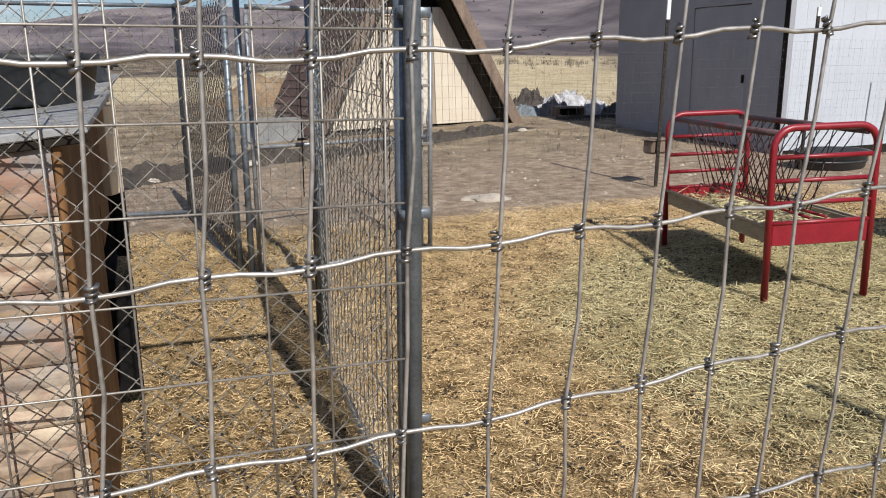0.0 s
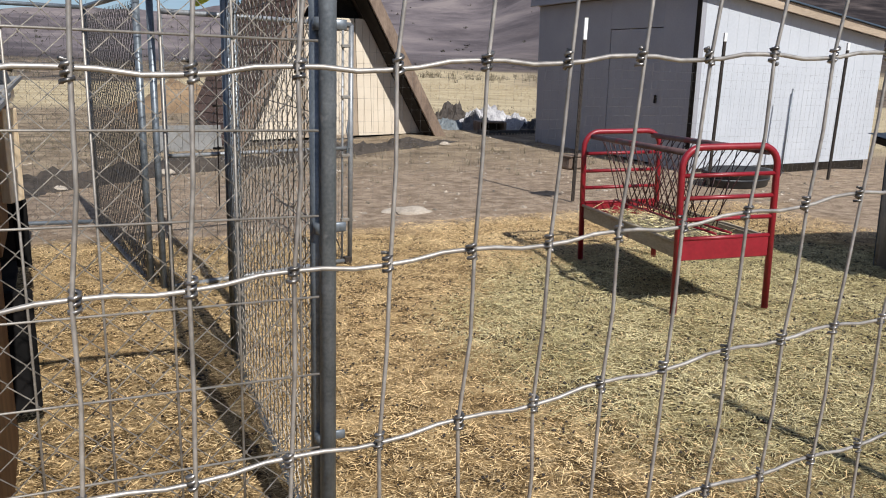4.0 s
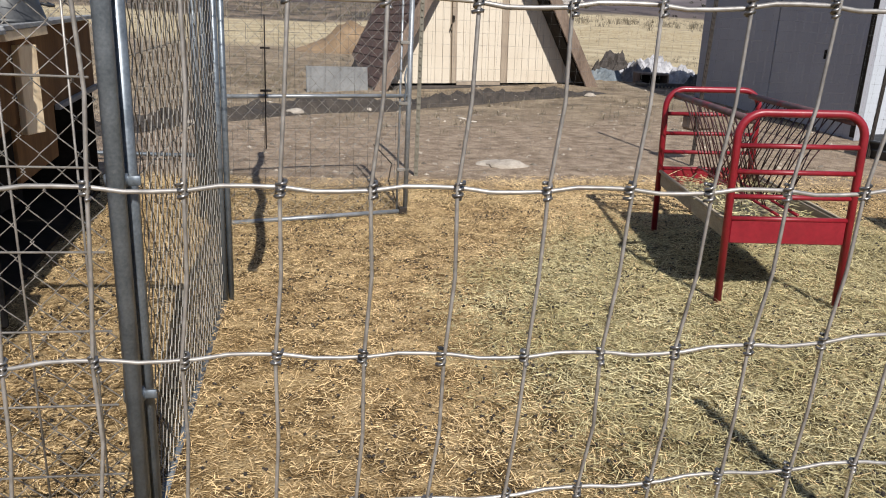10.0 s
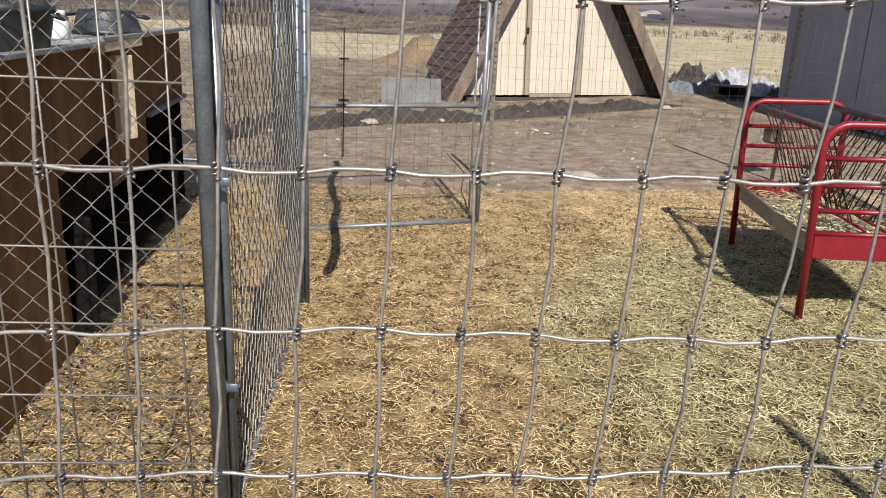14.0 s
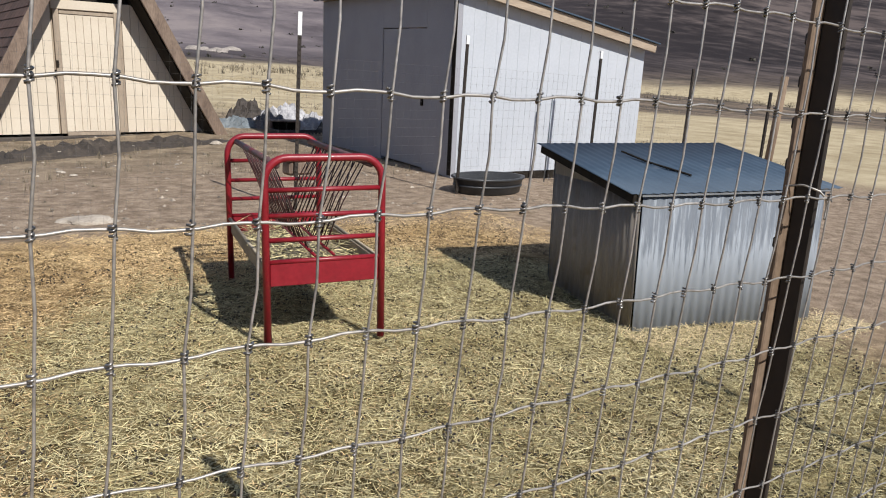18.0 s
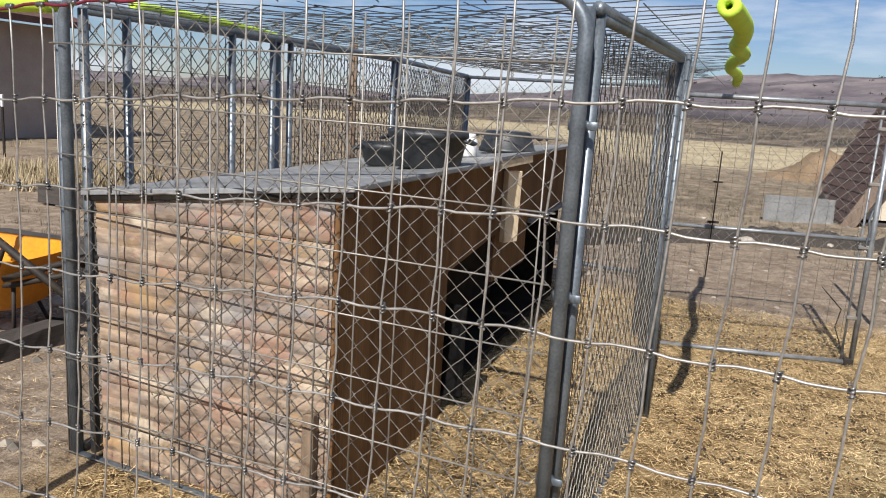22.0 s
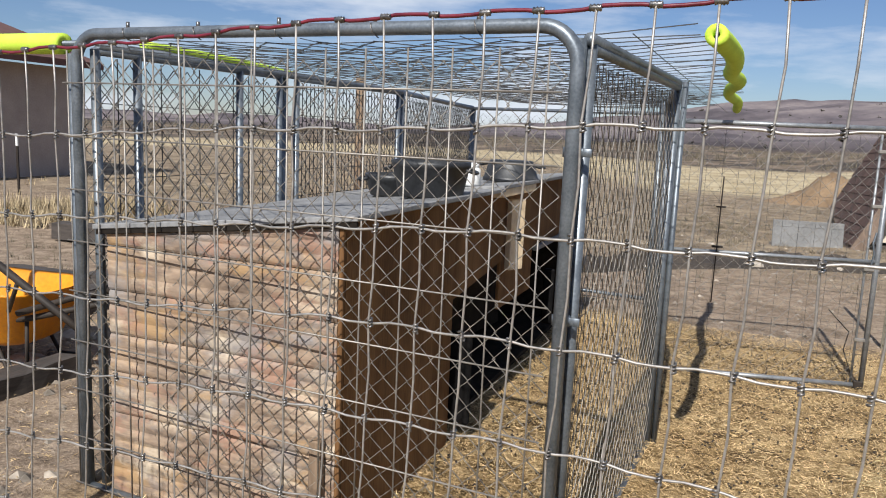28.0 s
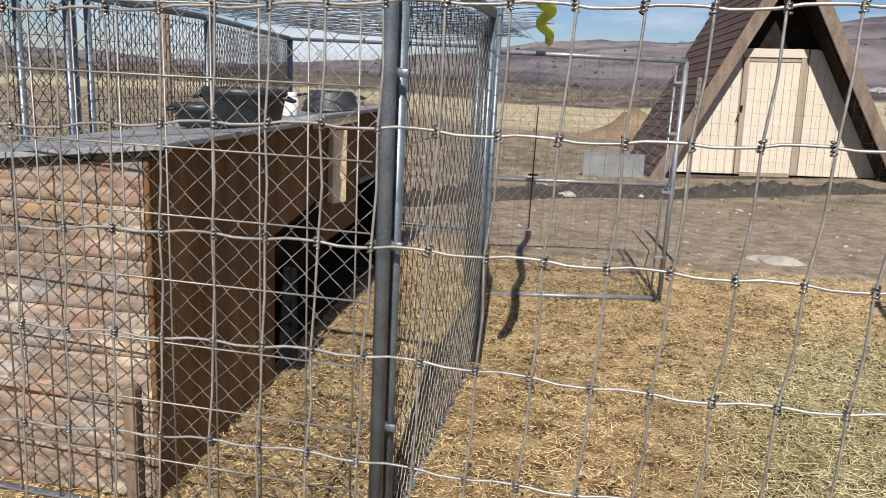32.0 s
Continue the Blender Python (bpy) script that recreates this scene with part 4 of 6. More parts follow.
def build_dog_house():
    """Local x runs to the left wall (negative), y along the brown side."""
    dh = thing("dog_house", "long plank-fronted dog house with a grey lean-to roof", "dog house", HOUSE_AT)
    rnd = random.Random(5)
    z = 0.0
    while z < 1.15:
        h = min(0.165 + rnd.uniform(-0.012, 0.012), 1.2 - z)
        y0 = -0.012 + rnd.uniform(-0.003, 0.003)
        top = h - 0.0035
        for xa, xb in ((-HW, -0.02),):
            v, n = [], 18
            for jj in range(n + 1):
                q = z + top * jj / n
                out = 0.0045 * abs(math.sin(math.pi * 3 * jj / n)) + (0.003 if 0 < jj < n else 0)
                for x, y in ((xa, y0 - out), (xb, y0 - out), (xb, y0 + 0.02), (xa, y0 + 0.02)):
                    v.append((x, y, min(q, roof_z(x) - 0.004)))
            f = [(3, 2, 1, 0), (4 * n, 4 * n + 1, 4 * n + 2, 4 * n + 3)]
            for jj in range(n):
                for e in range(4):
                    f.append((4 * jj + e, 4 * jj + (e + 1) % 4, 4 * jj + 4 + (e + 1) % 4, 4 * jj + 4 + e))
            if roof_z(xb) - z > 0.03:
                part("plank", Geo().add(v, f), PLANK, dh)
        z += h
    v = [(x, y, q) for y in (0.012, 0.03) for x, q in ((-HW + 0.01, 0), (-0.02, 0), (-0.02, roof_z(0) - 0.01), (-HW + 0.01, roof_z(-HW) - 0.01))]
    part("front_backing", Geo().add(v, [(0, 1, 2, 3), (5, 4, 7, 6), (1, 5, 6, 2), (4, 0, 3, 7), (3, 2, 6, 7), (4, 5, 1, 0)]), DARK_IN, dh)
    part("corner_post", Geo().box(-0.018, 0.0, -0.02, 0.0, 0.0, 1.18, 0.003), BROWN_PLY, dh)
    part("leaning_stake", Geo().box(-0.10, -0.055, -0.06, -0.02, 0.0, 0.42, 0.005), POST_WOOD, dh, "short grey stake at the foot of the planks")
    # brown side: tall front board, opening with a stud, set-back rear board
    part("side_board", Geo().box(-0.018, 0.0, 0.004, 1.05, 0.0, 1.185, 0.002), BROWN_PLY, dh)
    v = [(x, y, q) for x in (-0.03, -0.045) for y, q in ((1.054, 0.69), (1.40, 0.725), (1.92, 0.78), (1.92, 1.185), (1.054, 1.185))]
    part("side_board", Geo().add(v, [(0, 1, 2, 3, 4), (9, 8, 7, 6, 5), (0, 5, 6, 1), (1, 6, 7, 2), (2, 7, 8, 3), (3, 8, 9, 4), (4, 9, 5, 0)]), BROWN_PLY, dh)
    part("side_board", Geo().box(-0.066, -0.048, 1.93, 2.64, 0.48, 1.185, 0.002), BROWN_PLY, dh)
    part("side_board", Geo().box(-0.068, -0.05, 2.645, HL, 0.76, 1.185, 0.002), BROWN_PLY, dh)
    # its near-black colour stands for the shade behind the opening
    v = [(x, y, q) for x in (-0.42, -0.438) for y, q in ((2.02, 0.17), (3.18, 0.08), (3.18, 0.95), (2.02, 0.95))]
    part("inner_board", Geo().add(v, [(0, 1, 2, 3), (7, 6, 5, 4)] + [(a, a + 4, (a + 1) % 4 + 4, (a + 1) % 4) for a in range(4)]), DARK_IN, dh, "set-back board in a shade-dark colour")
    part("ledge", Geo().box(-0.049, -0.02, 2.66, HL, 0.735, 0.765, 0.003), ROOF_GREY, dh, "thin pale ledge")
    part("raw_stud", Geo().box(-0.02, 0.02, 0, 0.115, 0.72, 1.13, 0.003, pose(-0.01, 1.94, 0, 0, 0, -26)), BLOND, dh, "short raw pine stud")
    part("rubber_flap", Geo().box(-0.10, 0.085, 1.10, 1.13, 0.09, 0.55, 0.008), BLACK_RUBBER, dh, "black rubber flap hanging out of the opening")
    part("rubber_flap", Geo().box(-0.046, 0.03, 3.0, 3.04, 0.16, 0.56, 0.01), BLACK_RUBBER, dh, "black rubber flap at the rear opening")
    # back wall, floor and partition carry the inside shade in their colour
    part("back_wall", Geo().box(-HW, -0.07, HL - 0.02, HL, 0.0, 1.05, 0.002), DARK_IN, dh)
    part("left_wall", Geo().box(-HW, -HW + 0.016, 0.03, HL - 0.02, 0.0, roof_z(-HW) - 0.01, 0.002), PLANK, dh)
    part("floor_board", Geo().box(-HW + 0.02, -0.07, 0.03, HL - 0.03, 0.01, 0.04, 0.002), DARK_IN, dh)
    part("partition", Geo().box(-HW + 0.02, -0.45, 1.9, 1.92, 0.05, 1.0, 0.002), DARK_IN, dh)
    m = Matrix.Translation((0, 0, roof_z(0))) @ pose(0, 0, 0, 0, -math.degrees(math.atan(0.11)), 0)
    part("roof_board", Geo().box(-HW - 0.06, 0.06, -0.04, 1.62, 0.0, 0.020, 0.003, m), ROOF_GREY, dh)
    part("roof_board", Geo().box(-HW + 0.01, 0.05, 1.63, HL + 0.03, 0.012, 0.034, 0.003, m), ROOF_GREY, dh)
    part("roof_edge", Geo().box(-HW - 0.05, 0.055, -0.035, -0.022, -0.02, -0.001, 0.002, m), DARK_IN, dh, "dark front roof edge")
    part("roof_edge", Geo().box(-0.02, 0.045, 1.64, 2.30, -0.03, 0.011, 0.002, m), BLOND, dh, "raw pine roof edge strip")
    return dh


build_dog_house()


def build_tub(x, y, z, r, h, label, tilt=0.0, sx=1.0, down=False):
    tub = thing("feed_tub", label, "rubber tub", pose(x, y, z, 0, 0, tilt), "tubs on the dog house roof")
    if down:
        prof = [(r, 0), (r, 0.02), (r * 0.96, 0.025), (r * 0.8, h - 0.01), (r * 0.76, h), (r * 0.3, h + 0.002)]
    else:
        prof = [(r * 0.78, 0), (r * 0.82, 0.01), (r * 0.96, h - 0.03), (r, h - 0.025), (r, h), (r * 0.93, h), (r * 0.78, 0.03), (r * 0.2, 0.025)]
    part("shell", Geo().lathe(prof, 28, None, sx), RUBBER, tub, "", True)
    for s in (-1, 1):
        part("grip", Geo().tube([(s * r * sx * 0.97, -0.05, h * 0.8), (s * (r * sx + 0.03), -0.03, h * 0.72), (s * (r * sx + 0.03), 0.03, h * 0.72), (s * r * sx * 0.97, 0.05, h * 0.8)], 0.008, 6), RUBBER, tub, "", True)
    return tub


def on_roof(x, y, lift):
    p = HOUSE_AT @ Vector((x, y, roof_z(x) + lift))
    return p.x, p.y, p.z


build_tub(*on_roof(-0.13, 1.03, 0.022), 0.185, 0.165, "large black rubber feed tub on the grey roof", 10, 1.0)
build_tub(*on_roof(-0.45, 1.30, 0.022), 0.145, 0.11, "low black rubber feed tub on the grey roof", 40)
build_tub(*on_roof(-0.13, 2.33, 0.036), 0.175, 0.125, "upturned black rubber tub at the back of the roof", 0, 1, True)
jar = thing("plastic_jar", "small white plastic jar on the dog house roof", "jar", pose(*on_roof(-0.18, 1.74, 0.036)))
part("body", Geo().lathe([(0.045, 0), (0.05, 0.01), (0.05, 0.09), (0.035, 0.105)], 18), WHITE_PLASTIC, jar, "", True)
part("lid", Geo().lathe([(0.037, 0.104), (0.039, 0.107), (0.039, 0.125), (0.03, 0.128)], 18), WHITE_PLASTIC, jar, "", True)


# ---------------------------------------------------------------- hay feeder
def build_feeder():
    fx, fy = 2.985, 3.365
    fd = thing("hay_feeder", "red tubular steel goat hay feeder with wire cradle", "hay feeder", leaning(fx, fy, 0, -10.5))
    W, D, H, r = 0.61, 1.39, 0.98, 0.020
    rc = 0.115
    for y in (0, D):
        leg = [(0, y, 0.0), (0, y, H - rc)] + [(px, y, pz) for px, _, pz in arc(rc, H - rc, rc, 180, 90, 8)][1:] + [(px, y, pz) for px, _, pz in arc(W - rc, H - rc, rc, 90, 0, 8)] + [(W, y, 0.0)]
        part("end_frame", Geo().tube(leg, r, 14), RED, fd, "bent red tube end frame with two legs", True)
        for z in (0.82, 0.69, 0.565, 0.452):
            part("rail", Geo().tube([(0.01, y, z), (W - 0.01, y, z)], 0.013, 10), RED, fd, "", True)
        part("end_panel", Geo().box(0.018, W - 0.018, y - 0.008, y + 0.008, 0.325, 0.452, 0.004), RED, fd, "red sheet end of the tray")
    for x in (0.0, W):
        part("top_rail", Geo().tube([(x + (0.06 if x == 0 else -0.06), 0, H - 0.035), (x + (0.06 if x == 0 else -0.06), D, H - 0.035)], 0.019, 10), RAIL_DARK, fd, "", True)
        xo = x + (0.012 if x == 0 else -0.012)
        part("tray_side", Geo().box(xo - 0.006, xo + 0.006, 0.01, D - 0.01, 0.335, 0.43, 0.003), DUSTY, fd, "dusty pale tray side")
        part("tray_lip", Geo().tube([(x, 0, 0.435), (x, D, 0.435)], 0.011, 8), DUSTY, fd, "", True)
    part("tray_floor", Geo().box(0.02, W - 0.02, 0.012, D - 0.012, 0.335, 0.347, 0.002), TRIM, fd, "dull tray floor")
    # V-shaped cradle of slanted rods
    mid = W / 2
    n = 15
    for s in (0, 1):
        xt = 0.065 if s == 0 else W - 0.065
        xb = mid - 0.05 if s == 0 else mid + 0.05
        for i in range(n):
            y = 0.10 + (D - 0.3) * i / (n - 1)
            part("cradle_rod", Geo().tube([(xt, y, H - 0.04), ((xt + xb) / 2, y + 0.07, 0.73), (xb, y + 0.12, 0.475)], 0.0035, 6), DARK_ROD, fd, "", True)
        for i in range(n):
            y = 0.22 + (D - 0.3) * i / (n - 1)
            if i % 2:
                part("cradle_rod", Geo().tube([(xt, y, H - 0.04), ((xt + xb) / 2, y - 0.07, 0.73), (xb, y - 0.12, 0.475)], 0.0035, 6), DARK_ROD, fd, "", True)
        part("cradle_bar", Geo().tube([(xb, 0.02, 0.47), (xb, D - 0.02, 0.47)], 0.008, 8), RED, fd, "", True)
    return fd


feeder = build_feeder()


def build_hay(name, n, region, z0, mat, seed, label, l0=0.05, l1=0.12, w=0.0022, lift=0.02, zmax=0.0, at=None, keep=None):
    """Loose flat stalks lying over a region (x0, x1, y0, y1)."""
    rnd = random.Random(seed)
    g = Geo()
    x0, x1, y0, y1 = region
    for _ in range(n):
        x, y = rnd.uniform(x0, x1), rnd.uniform(y0, y1)
        if keep and rnd.random() > keep(x, y):
            continue
        a, L = rnd.uniform(0, math.pi), rnd.uniform(l0, l1) / 2
        t = rnd.gauss(0, 0.22)
        z = z0(x, y) + 0.004 + rnd.random() ** 2 * lift + rnd.random() * zmax
        c, s = math.cos(a), math.sin(a)
        dz = L * math.sin(t)
        ww = w * rnd.uniform(0.6, 1.4)
        px, py = -s * ww, c * ww
        k = len(g.v)
        up = abs(dz) * 0.7
        g.v += [(x - c * L - px, y - s * L - py, z - dz + up), (x - c * L + px, y - s * L + py, z - dz + up), (x + c * L + px, y + s * L + py, z + dz + up), (x + c * L - px, y + s * L - py, z + dz + up), (x, y, z + up + ww)]
        g.f += [(k, k + 1, k + 4), (k + 1, k + 2, k + 4), (k + 2, k + 3, k + 4), (k + 3, k, k + 4)]
    ob = part(name, g, mat, at=at)
    return tagged(ob, label, "hay", kind="stuff")


tray_hay = build_hay("tray_hay", 900, (0.04, 0.57, 0.05, 1.34), lambda x, y: 0.35, HAY, 21, "green hay scraps in the feeder tray", 0.05, 0.14, 0.003, 0.06, 0.03, feeder.matrix_basis.copy())


# ---------------------------------------------------------------- corrugated shelter
def corrugated(width, height, m, pitch=0.066, depth=0.0022, thick=0.002, per=6):
    """A corrugated sheet: ribs run along local z, waves across x."""
    g = Geo()
    n = int(width / pitch * per)
    v = []
    for i in range(n + 1):
        x = width * i / n
        y = depth * math.sin(2 * math.pi * x / pitch)
        v += [(x, y, 0), (x, y, height), (x, y + thick, 0), (x, y + thick, height)]
    f = []
    for i in range(n):
        a, b = 4 * i, 4 * i + 4
        f += [(a, b, b + 1, a + 1), (b + 2, a + 2, a + 3, b + 3), (a + 1, b + 1, b + 3, a + 3), (b, a, a + 2, b + 2)]
    f += [(0, 1, 3, 2), (4 * n + 1, 4 * n, 4 * n + 2, 4 * n + 3)]
    return g.add(v, f, m)


def build_shelter():
    sh = thing("metal_shelter", "low corrugated zinc animal shelter with blue-grey roof", "animal shelter", leaning(5.08, 2.80, 0, -13))
    W, D, HF, HB = 1.40, 1.09, 0.83, 1.0
    part("front_sheet", corrugated(W, HF + 0.07, pose(0, 0, -0.07), 0.066, 0.003), ZINC_FRONT, sh, "weathered zinc front, streaked above and paler below", True)
    part("back_sheet", corrugated(W, HB, pose(0, D, 0)), CORR, sh, "", True)
    for x in (0.0, W):
        part("side_sheet", corrugated(D - 0.03, HF + 0.06, Matrix.Translation((x, 0.015, -0.06)) @ pose(0, 0, 0, 0, 0, 90), 0.066, 0.006), BROWN_ZINC, sh, "dull brownish corrugated side", True)
        g = Geo().add([(x - 0.002, 0.02, HF), (x - 0.002, D - 0.02, HF), (x - 0.002, D - 0.02, HB), (x + 0.004, 0.02, HF), (x + 0.004, D - 0.02, HF), (x + 0.004, D - 0.02, HB)], [(0, 2, 1), (3, 4, 5), (0, 1, 4, 3), (1, 2, 5, 4), (2, 0, 3, 5)])
        part("gable_sheet", g, BROWN_ZINC, sh)
    slope = math.degrees(math.atan2(HB - HF, D))
    part("roof_sheet", corrugated(W + 0.22, D + 0.14, Matrix.Translation((-0.10, -0.03, HF + 0.014)) @ pose(0, 0, 0, slope, 0, 0) @ Matrix(((1, 0, 0, 0), (0, 0, 1, 0), (0, 1, 0, 0), (0, 0, 0, 1)))), ROOF_BLUE, sh, "blue-grey corrugated roof", True)
    part("drip_edge", Geo().box(-0.02, W + 0.02, -0.022, -0.012, HF - 0.006, HF + 0.010, 0.002), GATE_TUBE, sh, "pale drip edge")
    part("fascia", Geo().box(-0.085, -0.06, -0.02, D + 0.08, 0, 0.05, 0.004, Matrix.Translation((0, 0, HF - 0.04)) @ pose(0, 0, 0, slope, 0, 0)), DARK_IN, sh)
    part("roof_stick", Geo().tube([(0.55, 0.28, HF + 0.075), (0.44, 0.62, HF + 0.13), (0.40, 0.86, HF + 0.175)], 0.008, 6), DARK_IN, sh, "dark stick lying on the roof")
    return sh


build_shelter()


# ---------------------------------------------------------------- A-frame coop
def build_a_frame():
    W, D, H = 4.28, 3.85, 3.98
    ox, oy = 1.94, 14.55
    af = thing("a_frame_house", "cream A-frame house with brown shingle roof and plank door", "house", leaning(ox, oy, -0.20, 6.5))
    half = W / 2
    base = 0.10
    # siding as separate vertical boards, cut along the slope
    bw, ztop = 0.148, 2.38
    n = int(W / bw)
    dl, dr = half - 0.60, half + 0.50

    def slope_z(x):
        return H * (1 - abs(x - half) / half)

    for i in range(n):
        x0, x1 = i * bw + 0.03, i * bw + 0.03 + bw - 0.006
        if x1 > dl and x0 < dr:
            continue
        z0a, z1a = min(ztop, slope_z(x0) - 0.12), min(ztop, slope_z(x1) - 0.12)
        if max(z0a, z1a) < base + 0.05:
            continue
        z0a, z1a = max(base + 0.01, z0a), max(base + 0.01, z1a)
        v = [(x0, 0.05, base), (x1, 0.05, base), (x1, 0.05, z1a), (x0, 0.05, z0a), (x0, 0.075, base), (x1, 0.075, base), (x1, 0.075, z1a), (x0, 0.075, z0a)]
        part("siding_board", Geo().add(v, [(0, 1, 2, 3), (5, 4, 7, 6), (1, 5, 6, 2), (4, 0, 3, 7), (3, 2, 6, 7), (4, 5, 1, 0)]), CREAM, af)
    v = [(0.08, 0.08, base), (W - 0.08, 0.08, base), (half + 0.78, 0.08, 2.30), (half - 0.78, 0.08, 2.30)]
    part("siding_backing", Geo().add(v + [(x, 0.10, z) for x, _, z in v], [(0, 1, 2, 3), (7, 6, 5, 4), (0, 3, 7, 4), (1, 0, 4, 5), (2, 1, 5, 6), (3, 2, 6, 7)]), TRIM, af)
    # door
    door = part("door", Geo().box(dl + 0.10, dr - 0.10, 0.035, 0.075, base + 0.03, 2.14, 0.004), CREAM, af, "cream plank door")
    for i in range(1, 7):
        x = dl + 0.10 + i * (dr - dl - 0.2) / 7
        part("board_joint", Geo().box(x - 0.005, x + 0.005, 0.031, 0.036, base + 0.05, 2.12, 0.001), TRIM, door)
    for x in (dl, dr - 0.1):
        part("door_trim", Geo().box(x, x + 0.095, 0.02, 0.08, base, 2.22, 0.005), TRIM, af, "tan wooden door trim")
    part("door_trim", Geo().box(dl + 0.1, dr - 0.1, 0.02, 0.08, 2.145, 2.20, 0.005), TRIM, af, "tan wooden door trim")
    part("door_trim", Geo().box(dl + 0.1, dr - 0.1, 0.025, 0.08, base - 0.04, base + 0.025, 0.005), TRIM, af, "tan wooden sill")
    part("door_head", Geo().box(dl - 0.02, dr + 0.02, 0.03, 0.08, 2.225, 2.38, 0.005), CREAM, af, "cream board over the door")
    part("hasp", Geo().box(dl + 0.0, dl + 0.04, -0.01, 0.02, 1.25, 1.36, 0.006).tube([(dl - 0.02, 0.0, 1.2), (dl - 0.05, -0.01, 1.12), (dl - 0.02, 0.0, 1.05)], 0.012, 6), DARK_IN, door, "dark iron hasp")
    # roof slopes with shingle courses
    L = math.hypot(half, H)

    def eave(y):
        """How far up the slope the roof begins: the eave climbs towards the back."""
        return -0.12 + 0.145 * (y + 0.55)

    ang = math.degrees(math.atan2(H, half))
    for s in (0, 1):
        x0 = 0 if s == 0 else W
        a = -ang if s == 0 else ang - 180
        m = Matrix.Translation((x0, 0, 0)) @ pose(0, 0, 0, 0, a, 0)
        za, zb = (0.0, 0.07) if s == 0 else (-0.07, 0.0)
        v = [(u, y, z) for z in (za, zb) for u, y in ((eave(-0.55), -0.55), (L + 0.02, -0.55), (L + 0.02, D), (eave(D), D))]
        deck = part("roof_slope", Geo().add(v, [(3, 2, 1, 0), (4, 5, 6, 7), (0, 1, 5, 4), (1, 2, 6, 5), (2, 3, 7, 6), (3, 0, 4, 7)], m), RAKE, af)
        courses = 26
        sh_mesh = Geo().box(0, (L + 0.35) / courses + 0.03, 0, 0.298, 0, 0.014, 0.002).mesh("shingle", SHINGLE)
        for c in range(courses):
            rows = 19 if s == 0 else 2
            for q in range(rows):
                yy = -0.55 + 0.3 * q - (0.15 if c % 2 else 0)
                if yy < -0.56:
                    yy = -0.55
                if yy + 0.298 > D:
                    continue
                if -0.35 + c * (L + 0.35) / courses < eave(yy):
                    continue
                zz = 0.074 if s == 0 else -0.074
                mm = m @ Matrix.Translation((-0.35 + c * (L + 0.35) / courses, yy, zz)) @ (pose(0, 0, 0, 0, 3.4, 0) if s == 0 else pose(0, 0, 0, 180, 0, 0) @ Matrix.Translation((0, -0.298, 0)) @ pose(0, 0, 0, 0, 3.4, 0))
                part("shingle", sh_mesh, SHINGLE, deck, "", False, mm)
        # rake boards on the front
        part("rake_board", Geo().box(-0.16, L + 0.06, -0.60, -0.55, *((-0.12, 0.10) if s == 0 else (-0.10, 0.12)), 0.006, m), RAKE, af, "weathered rake board")
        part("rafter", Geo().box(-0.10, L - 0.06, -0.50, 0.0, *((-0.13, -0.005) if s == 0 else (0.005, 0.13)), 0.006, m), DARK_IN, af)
    # a near-black sheet stands in for the shade within the open gable
    v = [(half - 0.86, 0.35, 2.25), (half + 0.86, 0.35, 2.25), (half, 0.35, H - 0.1)]
    part("loft_back", Geo().add(v + [(x, 0.38, z) for x, _, z in v], [(0, 1, 2), (5, 4, 3), (0, 2, 5, 3), (1, 0, 3, 4), (2, 1, 4, 5)]), DARK_IN, af, "dark sheet for the shade in the open gable")
    part("floor_deck", Geo().box(0.02, W - 0.02, -0.1, D - 0.05, -0.12, base - 0.045, 0.01), TIE, af)
    v = [(0.1, D - 0.1, base), (W - 0.1, D - 0.1, base), (half, D - 0.1, H - 0.1)]
    part("back_wall", Geo().add(v + [(x, D - 0.06, z) for x, _, z in v], [(0, 1, 2), (5, 4, 3), (0, 2, 5, 3), (1, 0, 3, 4), (2, 1, 4, 5)]), CREAM, af)
    return af


build_a_frame()
panel = thing("grey_panel", "weathered grey sheet panel standing beside the A-frame house", "panel", leaning(0.72, 13.62, -0.36, 22, -0.03, 0.12))
part("sheet", Geo().box(0, 1.18, 0, 0.03, 0, 0.62, 0.006), GREY_SHEET, panel)
for x in (0.03, 0.58, 1.10):
    part("batten", Geo().box(x, x + 0.05, 0.031, 0.07, 0.0, 0.58, 0.004), TIE, panel)


